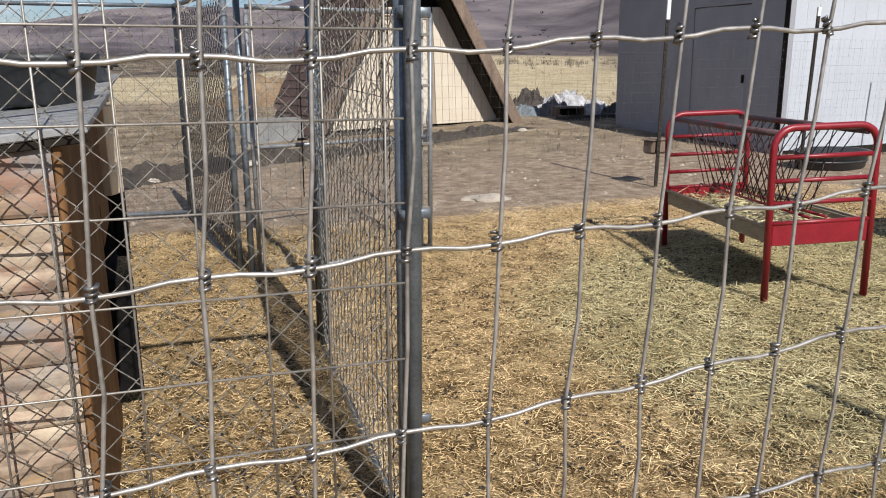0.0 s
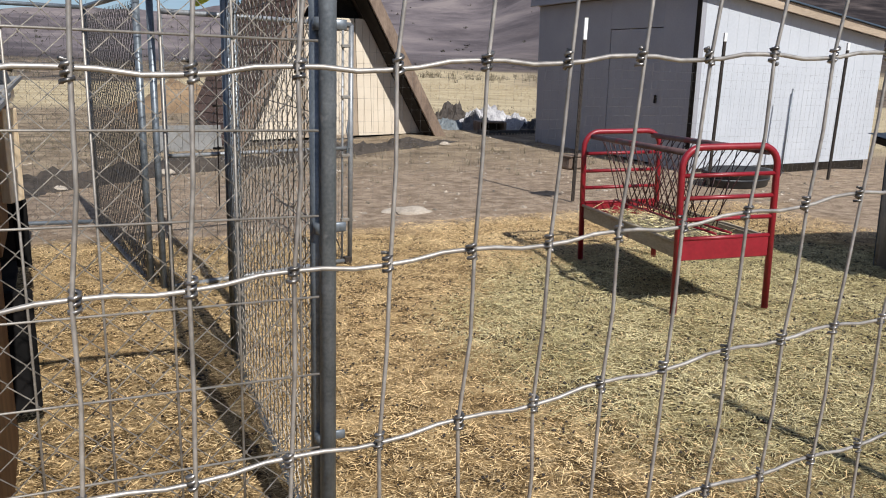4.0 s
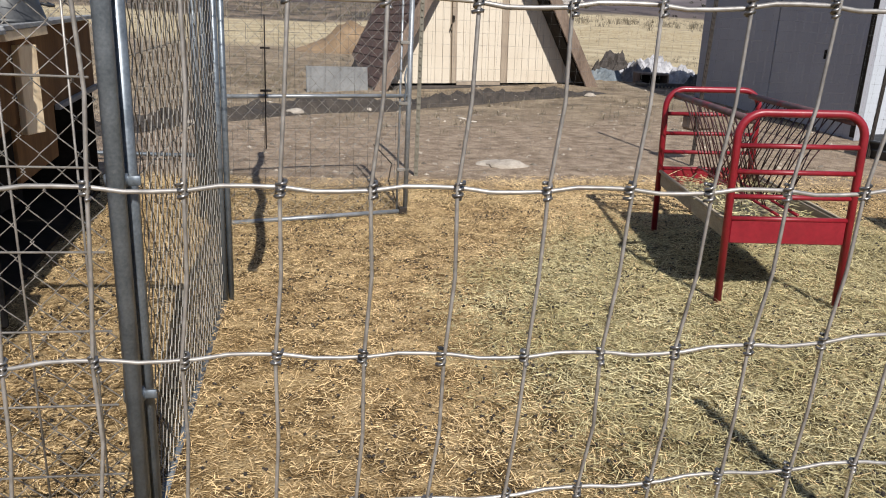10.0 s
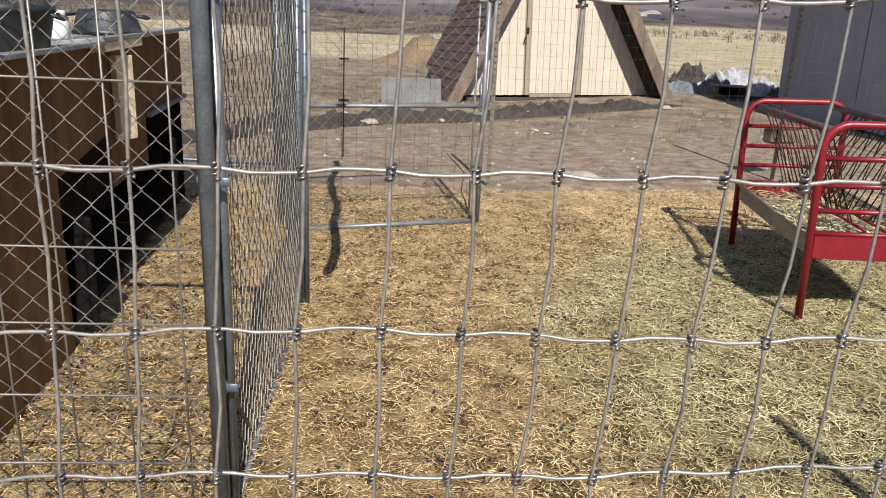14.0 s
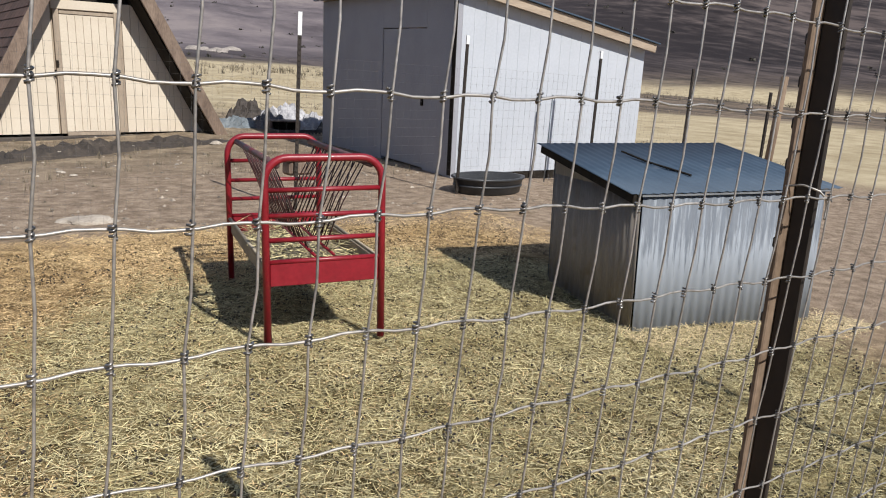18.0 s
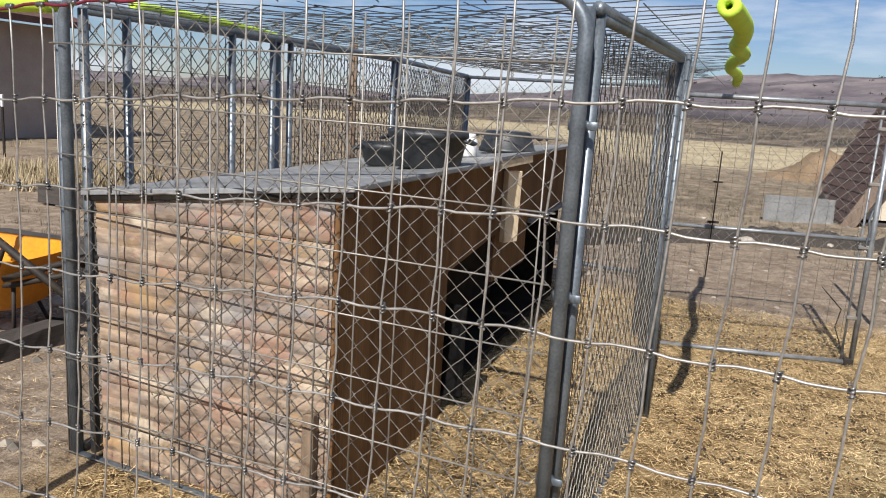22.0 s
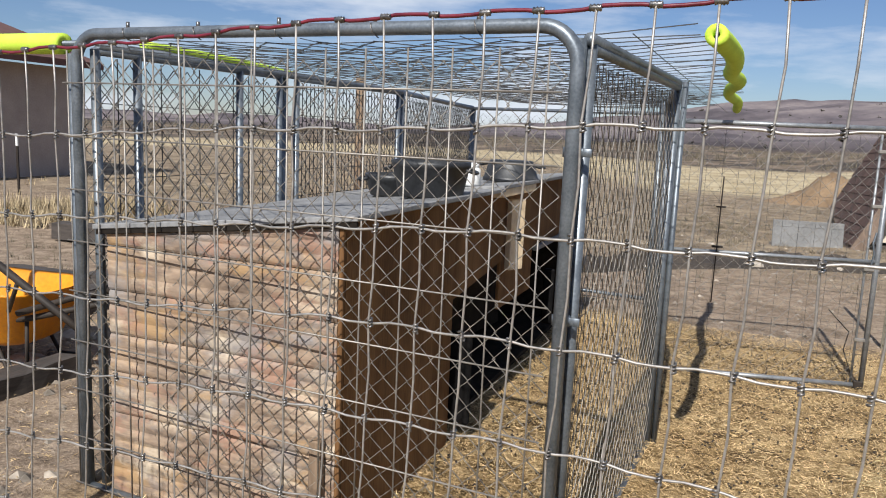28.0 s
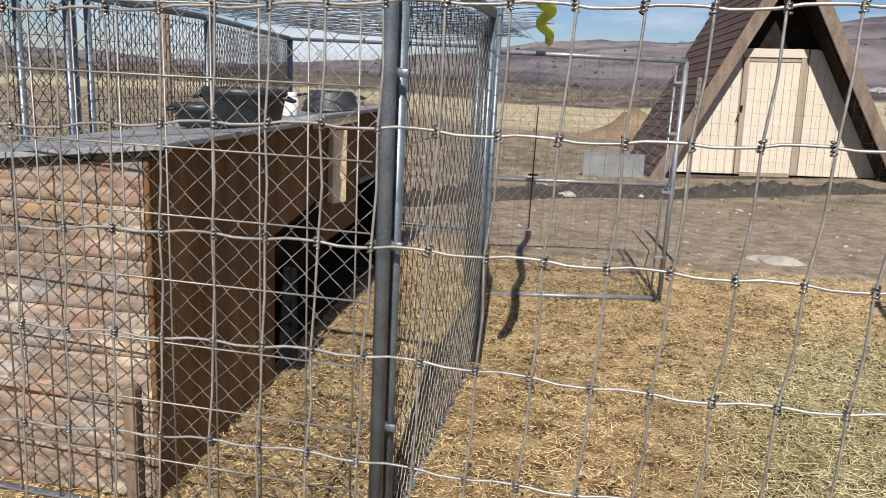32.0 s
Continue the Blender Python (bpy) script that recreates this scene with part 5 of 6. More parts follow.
# ---------------------------------------------------------------- storage shed
def build_shed():
    c, yaw = Vector((7.66, 8.66)), -2.0
    sd = thing("storage_shed", "single-slope storage shed with grey front and white side", "shed", leaning(c.x, c.y, 0.0, yaw, -0.03, -0.004))
    W, D, HL, HR = 3.56, 4.7, 2.55, 1.92
    # grey long wall in local -x, split round its door; white gable in local -y
    d0, d1, dh = 0.82, 2.22, 2.07
    for ya, yb, za, zb in ((0, d0, -0.1, HL), (d0, d1, dh, HL), (d1, D, -0.2, HL)):
        part("grey_wall", Geo().box(0.0, 0.08, ya, yb, za, zb, 0.003), SHED_GREY, sd)
    door = part("door", Geo().box(0.012, 0.07, d0 + 0.012, d1 - 0.012, 0.03, dh - 0.012, 0.004), SHED_GREY, sd, "grey flush door")
    part("latch", Geo().box(-0.02, 0.012, d0 + 0.05, d0 + 0.09, 0.95, 1.07, 0.004), DARK_IN, door)
    n = 18
    bw = (W - 0.08) / n
    for i in range(n):
        x0, x1 = 0.08 + i * bw, 0.08 + (i + 1) * bw - 0.002
        za, zb = HL - (HL - HR) * x0 / W, HL - (HL - HR) * x1 / W
        v = [(x0, 0, 0.06), (x1, 0, 0.06), (x1, 0, zb), (x0, 0, za), (x0, 0.06, 0.06), (x1, 0.06, 0.06), (x1, 0.06, zb), (x0, 0.06, za)]
        part("white_panel", Geo().add(v, [(0, 1, 2, 3), (5, 4, 7, 6), (1, 5, 6, 2), (4, 0, 3, 7), (3, 2, 6, 7), (4, 5, 1, 0)]), SHED_WHITE, sd)
    part("gable_backing", Geo().box(0.09, W - 0.03, 0.062, 0.08, 0.0, HR - 0.02, 0.002), SHED_WHITE, sd)
    part("right_wall", Geo().box(W - 0.06, W, 0.07, D, 0.0, HR - 0.03, 0.003), SHED_WHITE, sd)
    v = [(0.09, D - 0.06, 0.0), (W - 0.07, D - 0.06, 0.0), (W - 0.07, D - 0.06, HR - 0.05), (0.09, D - 0.06, HL - 0.05)]
    part("back_wall", Geo().add(v + [(x, D, z) for x, _, z in v], [(0, 1, 2, 3), (7, 6, 5, 4), (0, 3, 7, 4), (1, 0, 4, 5), (2, 1, 5, 6), (3, 2, 6, 7)]), SHED_GREY, sd)
    part("skirt", Geo().box(0.085, W - 0.07, 0.015, 0.055, -0.20, 0.055, 0.004), DARK_IN, sd)
    part("corner_trim", Geo().box(-0.012, -0.002, -0.006, 0.09, 0.04, HL - 0.02, 0.002), DARK_IN, sd)
    slope = math.degrees(math.atan2(HL - HR, W))
    m = Matrix.Translation((0, 0, HL)) @ pose(0, 0, 0, 0, slope, 0)
    part("fascia", Geo().box(-0.14, W + 0.13, -0.16, -0.12, -0.02, 0.11, 0.004, m), FASCIA, sd, "raw timber fascia under the roof edge")
    part("fascia", Geo().box(-0.16, -0.12, -0.12, D + 0.1, -0.02, 0.12, 0.004, m), SHED_GREY, sd)
    part("soffit", Geo().box(-0.12, W + 0.12, -0.12, D + 0.1, 0.02, 0.10, 0.004, m), FASCIA, sd)
    part("roof_sheet", Geo().box(-0.20, W + 0.16, -0.20, D + 0.14, 0.112, 0.135, 0.004, m), ROOF_BLUE, sd, "dull metal roof sheet")
    return sd


build_shed()


# ---------------------------------------------------------------- stock trough by the shed
def build_trough(x, y, yaw, label, L=0.66, h=0.30):
    tr = thing("rubber_trough", label, "trough", pose(x, y, 0, 0, 0, yaw))
    prof = [(0.30, 0), (0.33, 0.015), (0.355, h - 0.03), (0.375, h - 0.02), (0.375, h), (0.34, h), (0.30, 0.05), (0.1, 0.045)]
    part("shell", Geo().lathe(prof, 32, None, L / 0.375 * 0.5 * 2, 1.0), RUBBER, tr, "", True)
    part("rib", Geo().lathe([(0.338, 0.09), (0.352, 0.095), (0.352, 0.115), (0.34, 0.12)], 32, None, L / 0.375, 1.0), RUBBER, tr, "", True)
    return tr


build_trough(7.50, 7.55, 12, "low black rubber stock trough on the dirt beside the shed", 0.58, 0.21)


# ---------------------------------------------------------------- posts and wire of the pen's far fence
def build_far_fence():
    posts = [(-1.1, 6.05), (1.78, 6.5), (4.65, 7.03), (6.95, 7.45), (9.5, 7.8), (12.0, 8.2)]
    fence = thing("mesh_fence", "thin welded wire mesh fence behind the feeder", "fence")
    for (xa, ya), (xb, yb) in zip(posts, posts[1:]):
        L = math.hypot(xb - xa, yb - ya)
        at = pose(xa, ya, fall(xa, ya) + 0.04, 0, 0, math.degrees(math.atan2(yb - ya, xb - xa)))
        ups, lev = wire_grid(L, 1.5, Matrix.Identity(4), 0.1, 0.1)
        g = Geo()
        for w in ups + lev:
            g.tube(w, 0.0007, 3, False)
        part("mesh_panel", g, FAR_MESH, fence, "", False, at)
    return posts


build_far_fence()
build_t_post(-11.97, 9.0, 1.1, -0.05, white=0.22, label="thin T-post with white tip before the house", w=0.05)
build_t_post(4.65, 7.03, 1.93, 0, white=0.22, label="thin dark T-post with white tip behind the feeder", w=0.04)
build_t_post(1.78, 6.5, 1.55, -0.06, OLIVE, white=0, label="thin drab T-post of the far fence", w=0.035)
build_t_post(6.95, 7.45, 1.9, 0, white=0.1, label="thin dark T-post near the shed corner", w=0.04)
build_t_post(9.5, 7.8, 1.9, 0, white=0.1, label="thin dark T-post in front of the white shed", w=0.04)
build_t_post(12.0, 8.2, 1.8, 0, white=0, label="dark T-post by the field", w=0.04)
build_t_post(11.2, 6.2, 1.5, 0, white=0, label="dark T-post by the field", w=0.04)
stake = part("metal_stake", Geo().tube([(0, 0, -0.05), (0.02, 0.01, 1.25)], 0.012, 6), GALV, None, "", True, pose(9.1, 8.3, 0))
tagged(stake, "thin grey metal stake standing near the white shed wall", "stake")


def build_wood_post(x, y, h, r, label, z=0.0, lean=2.0):
    ob = part("wood_post", Geo().tube([(0, 0, -0.05), (0.004, 0, h * 0.5), (0.0, 0.004, h)], r, 12, True, None, r * 0.9), POST_WOOD, None, "", True, pose(x, y, z, lean, lean * 0.5, 0))
    return tagged(ob, label, "wooden post")


build_wood_post(12.1, 6.7, 1.75, 0.06, "weathered wooden fence post by the field")
build_wood_post(-3.55, 7.2, 2.1, 0.055, "weathered wooden post beyond the kennel", -0.05)


# ---------------------------------------------------------------- bucket on the far post
bucket = thing("feed_bucket", "dark brown rectangular feed bucket hung on a post", "bucket", pose(4.74, 7.17, 0.40, 0, 0, 15))
part("body", Geo().box(-0.17, 0.14, -0.08, 0.08, -0.08, 0.07, 0.025), RAKE, bucket)
part("rim", Geo().box(-0.18, 0.15, -0.09, 0.09, 0.06, 0.08, 0.01), RAKE, bucket)


# ---------------------------------------------------------------- timber edging, stones, scrap heap
def build_tie(x, y, L, yaw, z=0.0, h=0.19, w=0.22, label="old railway tie lying on the ground", roll=0.0):
    g = Geo()
    n = 10
    rnd = random.Random(int(x * 100 + y))
    v, f = [], []
    for i in range(n + 1):
        s = -L / 2 + L * i / n
        j = [rnd.uniform(-0.012, 0.012) for _ in range(4)]
        v += [(s, -w / 2 + j[0], 0), (s, w / 2 + j[1], 0), (s, w / 2 - 0.02, h + j[2]), (s, -w / 2 + 0.02, h + j[3])]
    for i in range(n):
        for k in range(4):
            f.append((4 * i + k, 4 * i + (k + 1) % 4, 4 * i + 4 + (k + 1) % 4, 4 * i + 4 + k))
    f += [(0, 1, 2, 3)[::-1], tuple(4 * n + k for k in range(4))]
    g.add(v, [q[::-1] for q in f])
    ob = part("railway_tie", g, TIE, None, "", False, pose(x, y, z, roll, 0, yaw))
    return tagged(ob, label, "railway tie", "old timbers on the ground")


def build_bank():
    """A low ragged bank of dark soil along the yard before the A-frame."""
    line = [Vector(p) for p in ((-3.4, 6.9), (-1.3, 8.9), (0.1, 10.5), (2.4, 12.0), (4.9, 13.1), (6.2, 13.4))]
    v, f, across = [], [], 9
    rows = []
    for a, b in zip(line, line[1:]):
        n = int((b - a).length / 0.09)
        rows += [(a + (b - a) * k / n, (b - a).normalized()) for k in range(n)]
    for i, (c, d) in enumerate(rows):
        side = Vector((-d.y, d.x))
        ends = min(1, i / 12, (len(rows) - 1 - i) / 12)
        for k in range(across):
            u = k / (across - 1) * 2 - 1
            wide = 0.42 * (1 + 0.5 * noise.noise(Vector((i * 0.06, 0, 2))))
            q = c + side * (u * wide + 0.12 * noise.noise(Vector((i * 0.05, 3, 0))))
            lump = 0.55 + 0.55 * noise.noise(Vector((q.x * 1.6, q.y * 1.6, 1))) + 0.5 * noise.noise(Vector((q.x * 7, q.y * 7, 5)))
            v.append((q.x, q.y, ground_z(q.x, q.y) - 0.02 + 0.25 * ends * (1 - u * u) * max(0.0, lump)))
    for i in range(len(rows) - 1):
        for k in range(across - 1):
            a = i * across + k
            f.append((a, a + across, a + across + 1, a + 1))
    ob = part("earth_bank", Geo().add(v, f), SOIL)
    return tagged(ob, "low ragged bank of dark soil across the dirt yard", "earth bank", kind="structure")


build_bank()
for x, y, L, yaw, z in ((-2.66, 1.75, 1.9, 94, -0.07), (-3.75, 3.0, 2.3, 98, 0), (-4.1, 5.4, 2.4, 80, 0), (-5.2, 3.9, 2.4, 15, 0), (-6.0, 6.2, 2.4, 5, 0)):
    build_tie(x, y, L, yaw, z - 0.02, 0.2, 0.22, "dark old railway tie edging a bed")


def build_stone(x, y, r, label, sz=0.45, seed=1, z=None, mat=None, name="stone", cat="stone", sx=1.0, sub=3):
    bm = bmesh.new()
    bmesh.ops.create_icosphere(bm, subdivisions=sub, radius=r)
    for v in bm.verts:
        k = 1 + 0.32 * noise.noise(v.co / r * 1.1 + Vector((seed * 7, 0, 0))) + 0.10 * noise.noise(v.co / r * 4 + Vector((0, seed * 3, 0)))
        v.co = Vector((v.co.x * k * sx, v.co.y * k, max(v.co.z * k * sz, -0.1 * r)))
    me = bpy.data.meshes.new(name)
    bm.to_mesh(me)
    bm.free()
    me.materials.append(mat or STONE)
    ob = new(name, me)
    ob.location = (x, y, (fall(x, y) if z is None else z))
    return tagged(ob, label, cat)


build_stone(2.72, 7.02, 0.17, "flat pale field stone half sunk in dirt", 0.35, 1, None, None, "stone", "stone", 1.5)
rnd = random.Random(11)
for i in range(9):
    x, y = rnd.uniform(-0.5, 7), rnd.uniform(7, 13)
    build_stone(x, y, rnd.uniform(0.025, 0.05), "small pale stone on the dirt", 0.5, i + 3, None, None, "stone", "stone", 1.2, 2)
build_stone(0.05, 1.55, 0.10, "pale stone beside the kennel's front", 0.5, 40)
for i, (x, y, r) in enumerate(((-2.95, 2.35, 0.07), (-3.1, 2.7, 0.1), (-2.9, 2.9, 0.06), (-3.3, 3.2, 0.11), (-3.05, 2.05, 0.08))):
    build_stone(x, y, r, "pale rounded stone by the wheelbarrow", 0.6, 60 + i, -0.01, None, "stone", "stone", 1.2, 2)



def build_crumpled(name, x, y, w, d, h, mat, label, cat, seed, yaw=0.0, z=-0.2, sharp=1.0):
    """A sheet thrown over a heap, creased into facets."""
    n, v, f = 26, [], []
    for i in range(n + 1):
        for k in range(n + 1):
            u, t = i / n * 2 - 1, k / n * 2 - 1
            e = max(0, 1 - (abs(u) ** 2.2 + abs(t) ** 2.2) ** 0.5)
            q = Vector((u * 2.2 + seed, t * 2.2, seed * 1.7))
            crease = 1 - abs(noise.noise(q)) * 2
            fold = 1 - abs(noise.noise(q * 2.7)) * 2
            z_ = h * (e ** 0.5) * (0.50 + 0.24 * crease + sharp * 0.22 * fold + 0.10 * noise.noise(q * 6)) if e else 0
            v.append((u * w / 2 * (1 + 0.22 * noise.noise(q * 1.4)), t * d / 2 * (1 + 0.22 * noise.noise(q * 1.7)), z_ - 0.02))
    for i in range(n):
        for k in range(n):
            a = i * (n + 1) + k
            f += [(a, a + n + 1, a + n + 2), (a, a + n + 2, a + 1)] if (i + k) % 2 else [(a, a + n + 1, a + 1), (a + n + 1, a + n + 2, a + 1)]
    ob = part(name, Geo().add(v, f), mat, None, "", False, pose(x, y, z, 0, 0, yaw))
    return tagged(ob, label, cat)


build_crumpled("tarpaulin", 7.05, 16.1, 1.9, 1.0, 0.55, TARP_BLUE, "creased blue-grey tarpaulin spread low by the A-frame", "tarpaulin", 3, 10)
build_crumpled("debris_mound", 7.55, 16.9, 1.1, 0.9, 1.05, TIE, "brown mound of weathered debris behind the scrap", "debris mound", 5, 20)
build_crumpled("plastic_sheet", 8.35, 16.6, 1.9, 1.3, 0.95, TARP_WHITE, "crumpled pale plastic sheet over scrap beside the shed", "sheet", 7, -8, sharp=0.7)
build_crumpled("plastic_sheet", 8.75, 15.9, 1.2, 0.9, 0.75, TARP_WHITE, "small crumpled pale plastic sheet on the scrap heap", "sheet", 12, 25, sharp=0.8)
build_crumpled("plastic_sheet", 7.75, 16.0, 1.1, 0.8, 0.70, TARP_GREY, "crumpled grey plastic sheet on the scrap heap", "sheet", 14, 5, sharp=1.4)
build_crumpled("black_bag", 8.95, 15.35, 0.9, 0.6, 0.60, TARP_DARK, "slumped black plastic bag beside the shed", "bag", 23, -15)
tub_old = thing("scrap_box", "dark open wooden box tipped on its side in the scrap", "box", pose(7.85, 15.45, -0.16, 0, 0, -6))
for za, zb in ((0.0, 0.03), (0.36, 0.39)):
    part("board", Geo().box(-0.32, 0.32, -0.22, 0.22, za, zb, 0.004), RAKE, tub_old)
for xa in (-0.32, 0.29):
    part("board", Geo().box(xa, xa + 0.03, -0.22, 0.22, 0.031, 0.359, 0.004), RAKE, tub_old)
part("back", Geo().box(-0.288, 0.288, 0.19, 0.22, 0.032, 0.358, 0.003), DARK_IN, tub_old)
crate = thing("plastic_crate", "long black slatted plastic crate before the scrap heap", "crate", pose(8.05, 14.95, -0.17, 0, 0, 12))
for sx in (-0.68, 0.68):
    part("side", Geo().box(sx - 0.015, sx + 0.015, -0.2, 0.2, 0.0, 0.26, 0.004), TARP_DARK, crate)
for i in range(15):
    part("slat", Geo().box(-0.645 + 0.088 * i, -0.60 + 0.088 * i, -0.2, -0.185, 0.02, 0.24, 0.003), TARP_DARK, crate)
part("base", Geo().box(-0.665, 0.665, -0.18, 0.18, 0.0, 0.02, 0.003), TARP_DARK, crate)
part("rail", Geo().box(-0.665, 0.665, -0.206, -0.2, 0.20, 0.26, 0.002), TARP_DARK, crate)


def build_mound(x, y, r, h):
    v, f, n = [], [], 28
    for i in range(n + 1):
        for k in range(n + 1):
            u, t = i / n * 2 - 1, k / n * 2 - 1
            e = max(0.0, 1 - math.hypot(u, t) * (1 + 0.25 * noise.noise(Vector((u * 1.5, t * 1.5, 3)))))
            px, py = x + u * r * 1.5, y + t * r
            v.append((px, py, ground_z(px, py) - 0.05 + h * smooth(0, 0.9, e) * (1 + 0.4 * noise.noise(Vector((u * 3, t * 3, 8))) + 0.25 * noise.noise(Vector((u * 9, t * 9, 4))))))
    for i in range(n):
        for k in range(n):
            a = i * (n + 1) + k
            f.append((a, a + n + 1, a + n + 2, a + 1))
    return tagged(part("earth_mound", Geo().add(v, f), MOUND, smooth=True), "tan mound of bare earth beyond the A-frame", "earth mound")


build_mound(2.3, 28.0, 1.7, 0.95)


# ---------------------------------------------------------------- brown house far off
def build_house():
    hs = thing("brown_house", "grey-brown single-storey house with low reddish roof", "house", pose(-15.4, 12.9, -0.15, 0, 0, 95))
    L, D, H = 11.0, 7.0, 2.75
    part("wall", Geo().box(-L, 0, 0, 0.15, 0, H, 0.01), HOUSE_BROWN, hs)
    part("wall", Geo().box(-0.15, 0, 0.15, D, 0, H, 0.01), HOUSE_BROWN, hs)
    part("wall", Geo().box(-L, -L + 0.15, 0.15, D, 0, H, 0.01), HOUSE_BROWN, hs)
    part("wall", Geo().box(-L + 0.15, -0.15, D - 0.15, D, 0, H, 0.01), HOUSE_BROWN, hs)
    for i in range(1, 9):
        part("batten", Geo().box(-L * i / 9 - 0.03, -L * i / 9 + 0.03, -0.025, -0.002, 0, H, 0.004), HOUSE_BROWN, hs)
    v = [(-L - 0.5, -0.6, H), (0.5, -0.6, H), (0.5, D / 2, H + 1.25), (-L - 0.5, D / 2, H + 1.25), (0.5, D + 0.6, H), (-L - 0.5, D + 0.6, H)]
    w = [(x, y, z + 0.15) for x, y, z in v]
    part("roof", Geo().add(v + w, [(0, 3, 2, 1), (3, 5, 4, 2), (6, 7, 8, 9), (9, 8, 10, 11), (0, 1, 7, 6), (4, 5, 11, 10), (1, 2, 8, 7), (2, 4, 10, 8), (3, 0, 6, 9), (5, 3, 9, 11)]), HOUSE_ROOF, hs)
    return hs


build_house()


# ---------------------------------------------------------------- wheelbarrow
def build_wheelbarrow():
    wb = thing("wheelbarrow", "orange-yellow wheelbarrow standing on the dirt", "wheelbarrow", pose(-3.27, 2.6, 0, 0, 0, 195))
    prof = [(0.34, 0.22, 0.17), (0.38, 0.26, 0.20), (0.50, 0.34, 0.48), (0.53, 0.36, 0.50), (0.49, 0.33, 0.485), (0.34, 0.23, 0.20)]
    v, f, n = [], [], 20
    for a, b, z in prof:
        for k in range(n):
            t = 2 * math.pi * k / n
            c, s = math.cos(t), math.sin(t)
            sx, sy = math.copysign(abs(c) ** 0.55, c), math.copysign(abs(s) ** 0.55, s)
            v.append((a * sx + (0.05 if c > 0 and z > 0.4 else 0), b * sy, z + (0.05 * max(0, c) if z > 0.4 else 0)))
    for i in range(len(prof) - 1):
        for k in range(n):
            f.append((i * n + k, i * n + (k + 1) % n, (i + 1) * n + (k + 1) % n, (i + 1) * n + k))
    f += [tuple(range(n))[::-1], tuple((len(prof) - 1) * n + k for k in range(n))]
    part("tray", Geo().add(v, f), YELLOW, wb, "orange-yellow tray", True)
    for s in (-1, 1):
        part("handle", Geo().tube([(0.62, 0.06 * s, 0.20), (0.1, 0.17 * s, 0.245), (-0.45, 0.24 * s, 0.36), (-0.95, 0.28 * s, 0.50)], 0.017, 8), TPOST, wb, "dark handle shaft", True)
        part("leg", Geo().tube([(-0.15, 0.2 * s, 0.28), (-0.28, 0.22 * s, 0.02), (-0.40, 0.22 * s, 0.02), (-0.42, 0.23 * s, 0.34)], 0.012, 8), TPOST, wb, "", True)
    part("handle", Geo().tube([(0.12, 0.33, 0.98), (-0.22, 0.42, 0.83), (-0.62, 0.53, 0.65), (-1.04, 0.64, 0.46)], 0.02, 8), TPOST, wb, "dark wooden handle raised across the tray", True)
    part("stay", Geo().tube([(-0.40, 0.34, 0.42), (-0.62, 0.53, 0.63)], 0.012, 6), TPOST, wb, "", True)
    part("brace", Geo().tube([(-0.42, 0.30, 0.40), (-0.72, 0.26, 0.50), (-0.95, 0.22, 0.56)], 0.018, 8), TPOST, wb, "dark brace", True)
    wheel = part("wheel", Geo().lathe([(0.12, -0.03), (0.17, -0.045), (0.195, -0.02), (0.195, 0.02), (0.17, 0.045), (0.12, 0.03)], 24, Matrix.Translation((0.62, 0, 0.195)) @ pose(0, 0, 0, 90, 0, 0)), RUBBER, wb, "black pneumatic wheel", True)
    part("rim", Geo().lathe([(0.03, -0.05), (0.035, -0.028), (0.118, -0.026), (0.118, 0.026), (0.035, 0.028), (0.03, 0.05)], 20, Matrix.Translation((0.62, 0, 0.195)) @ pose(0, 0, 0, 90, 0, 0)), WHITE_PLASTIC, wheel, "pale rim", True)
    return wb


build_wheelbarrow()


# ---------------------------------------------------------------- loose straw, hay and brush
def pen_z(x, y):
    return fall(x, y) + 0.02 * noise.noise(Vector((x * 1.1, y * 1.1, 0)))


def green_share(x, y):
    """How much of the litter is green hay: most of it round the feeder."""
    r2 = (x - 4.0) ** 2 + (y - 2.75) ** 2 + 2.6 * noise.noise(Vector((x * 0.9, y * 0.9, 4)))
    return 1 - smooth(3.4, 7.4, r2)


def golden_share(x, y):
    return 1 - 0.8 * green_share(x, y)


build_hay("straw_litter", 150000, (-1.25, 4.2, 0.7, 6.35), pen_z, STRAW, 31, "golden chopped straw spread over the pen floor", 0.006, 0.036, 0.0012, 0.012, keep=golden_share)
build_hay("long_straw", 4200, (-1.25, 6.4, 0.7, 6.3), pen_z, STRAW, 34, "longer loose straw stalks on the pen floor", 0.035, 0.085, 0.0013, 0.015, keep=golden_share)
build_hay("hay_litter", 130000, (1.2, 6.6, 0.45, 5.5), pen_z, HAY, 32, "pale green hay scattered round the feeder", 0.01, 0.05, 0.0013, 0.012, keep=green_share)
build_hay("long_hay", 9000, (1.2, 6.6, 0.45, 5.5), pen_z, HAY, 35, "longer green hay stalks round the feeder", 0.04, 0.10, 0.0014, 0.018, keep=green_share)


build_hay("straw_drift", 9000, (4.95, 6.75, 2.15, 2.95), pen_z, PALE_STRAW, 36, "pale straw drifted against the metal shelter", 0.02, 0.07, 0.0014, 0.02, keep=lambda x, y: 1 - smooth(0.02, 0.42, abs(y - (2.62 - 0.23 * (x - 5.1)))))
build_hay("yard_litter", 9000, (-5.5, -1.55, 0.5, 4.5), pen_z, STRAW, 37, "scattered straw bits on the bare dirt outside the kennel", 0.006, 0.04, 0.0013, 0.006)


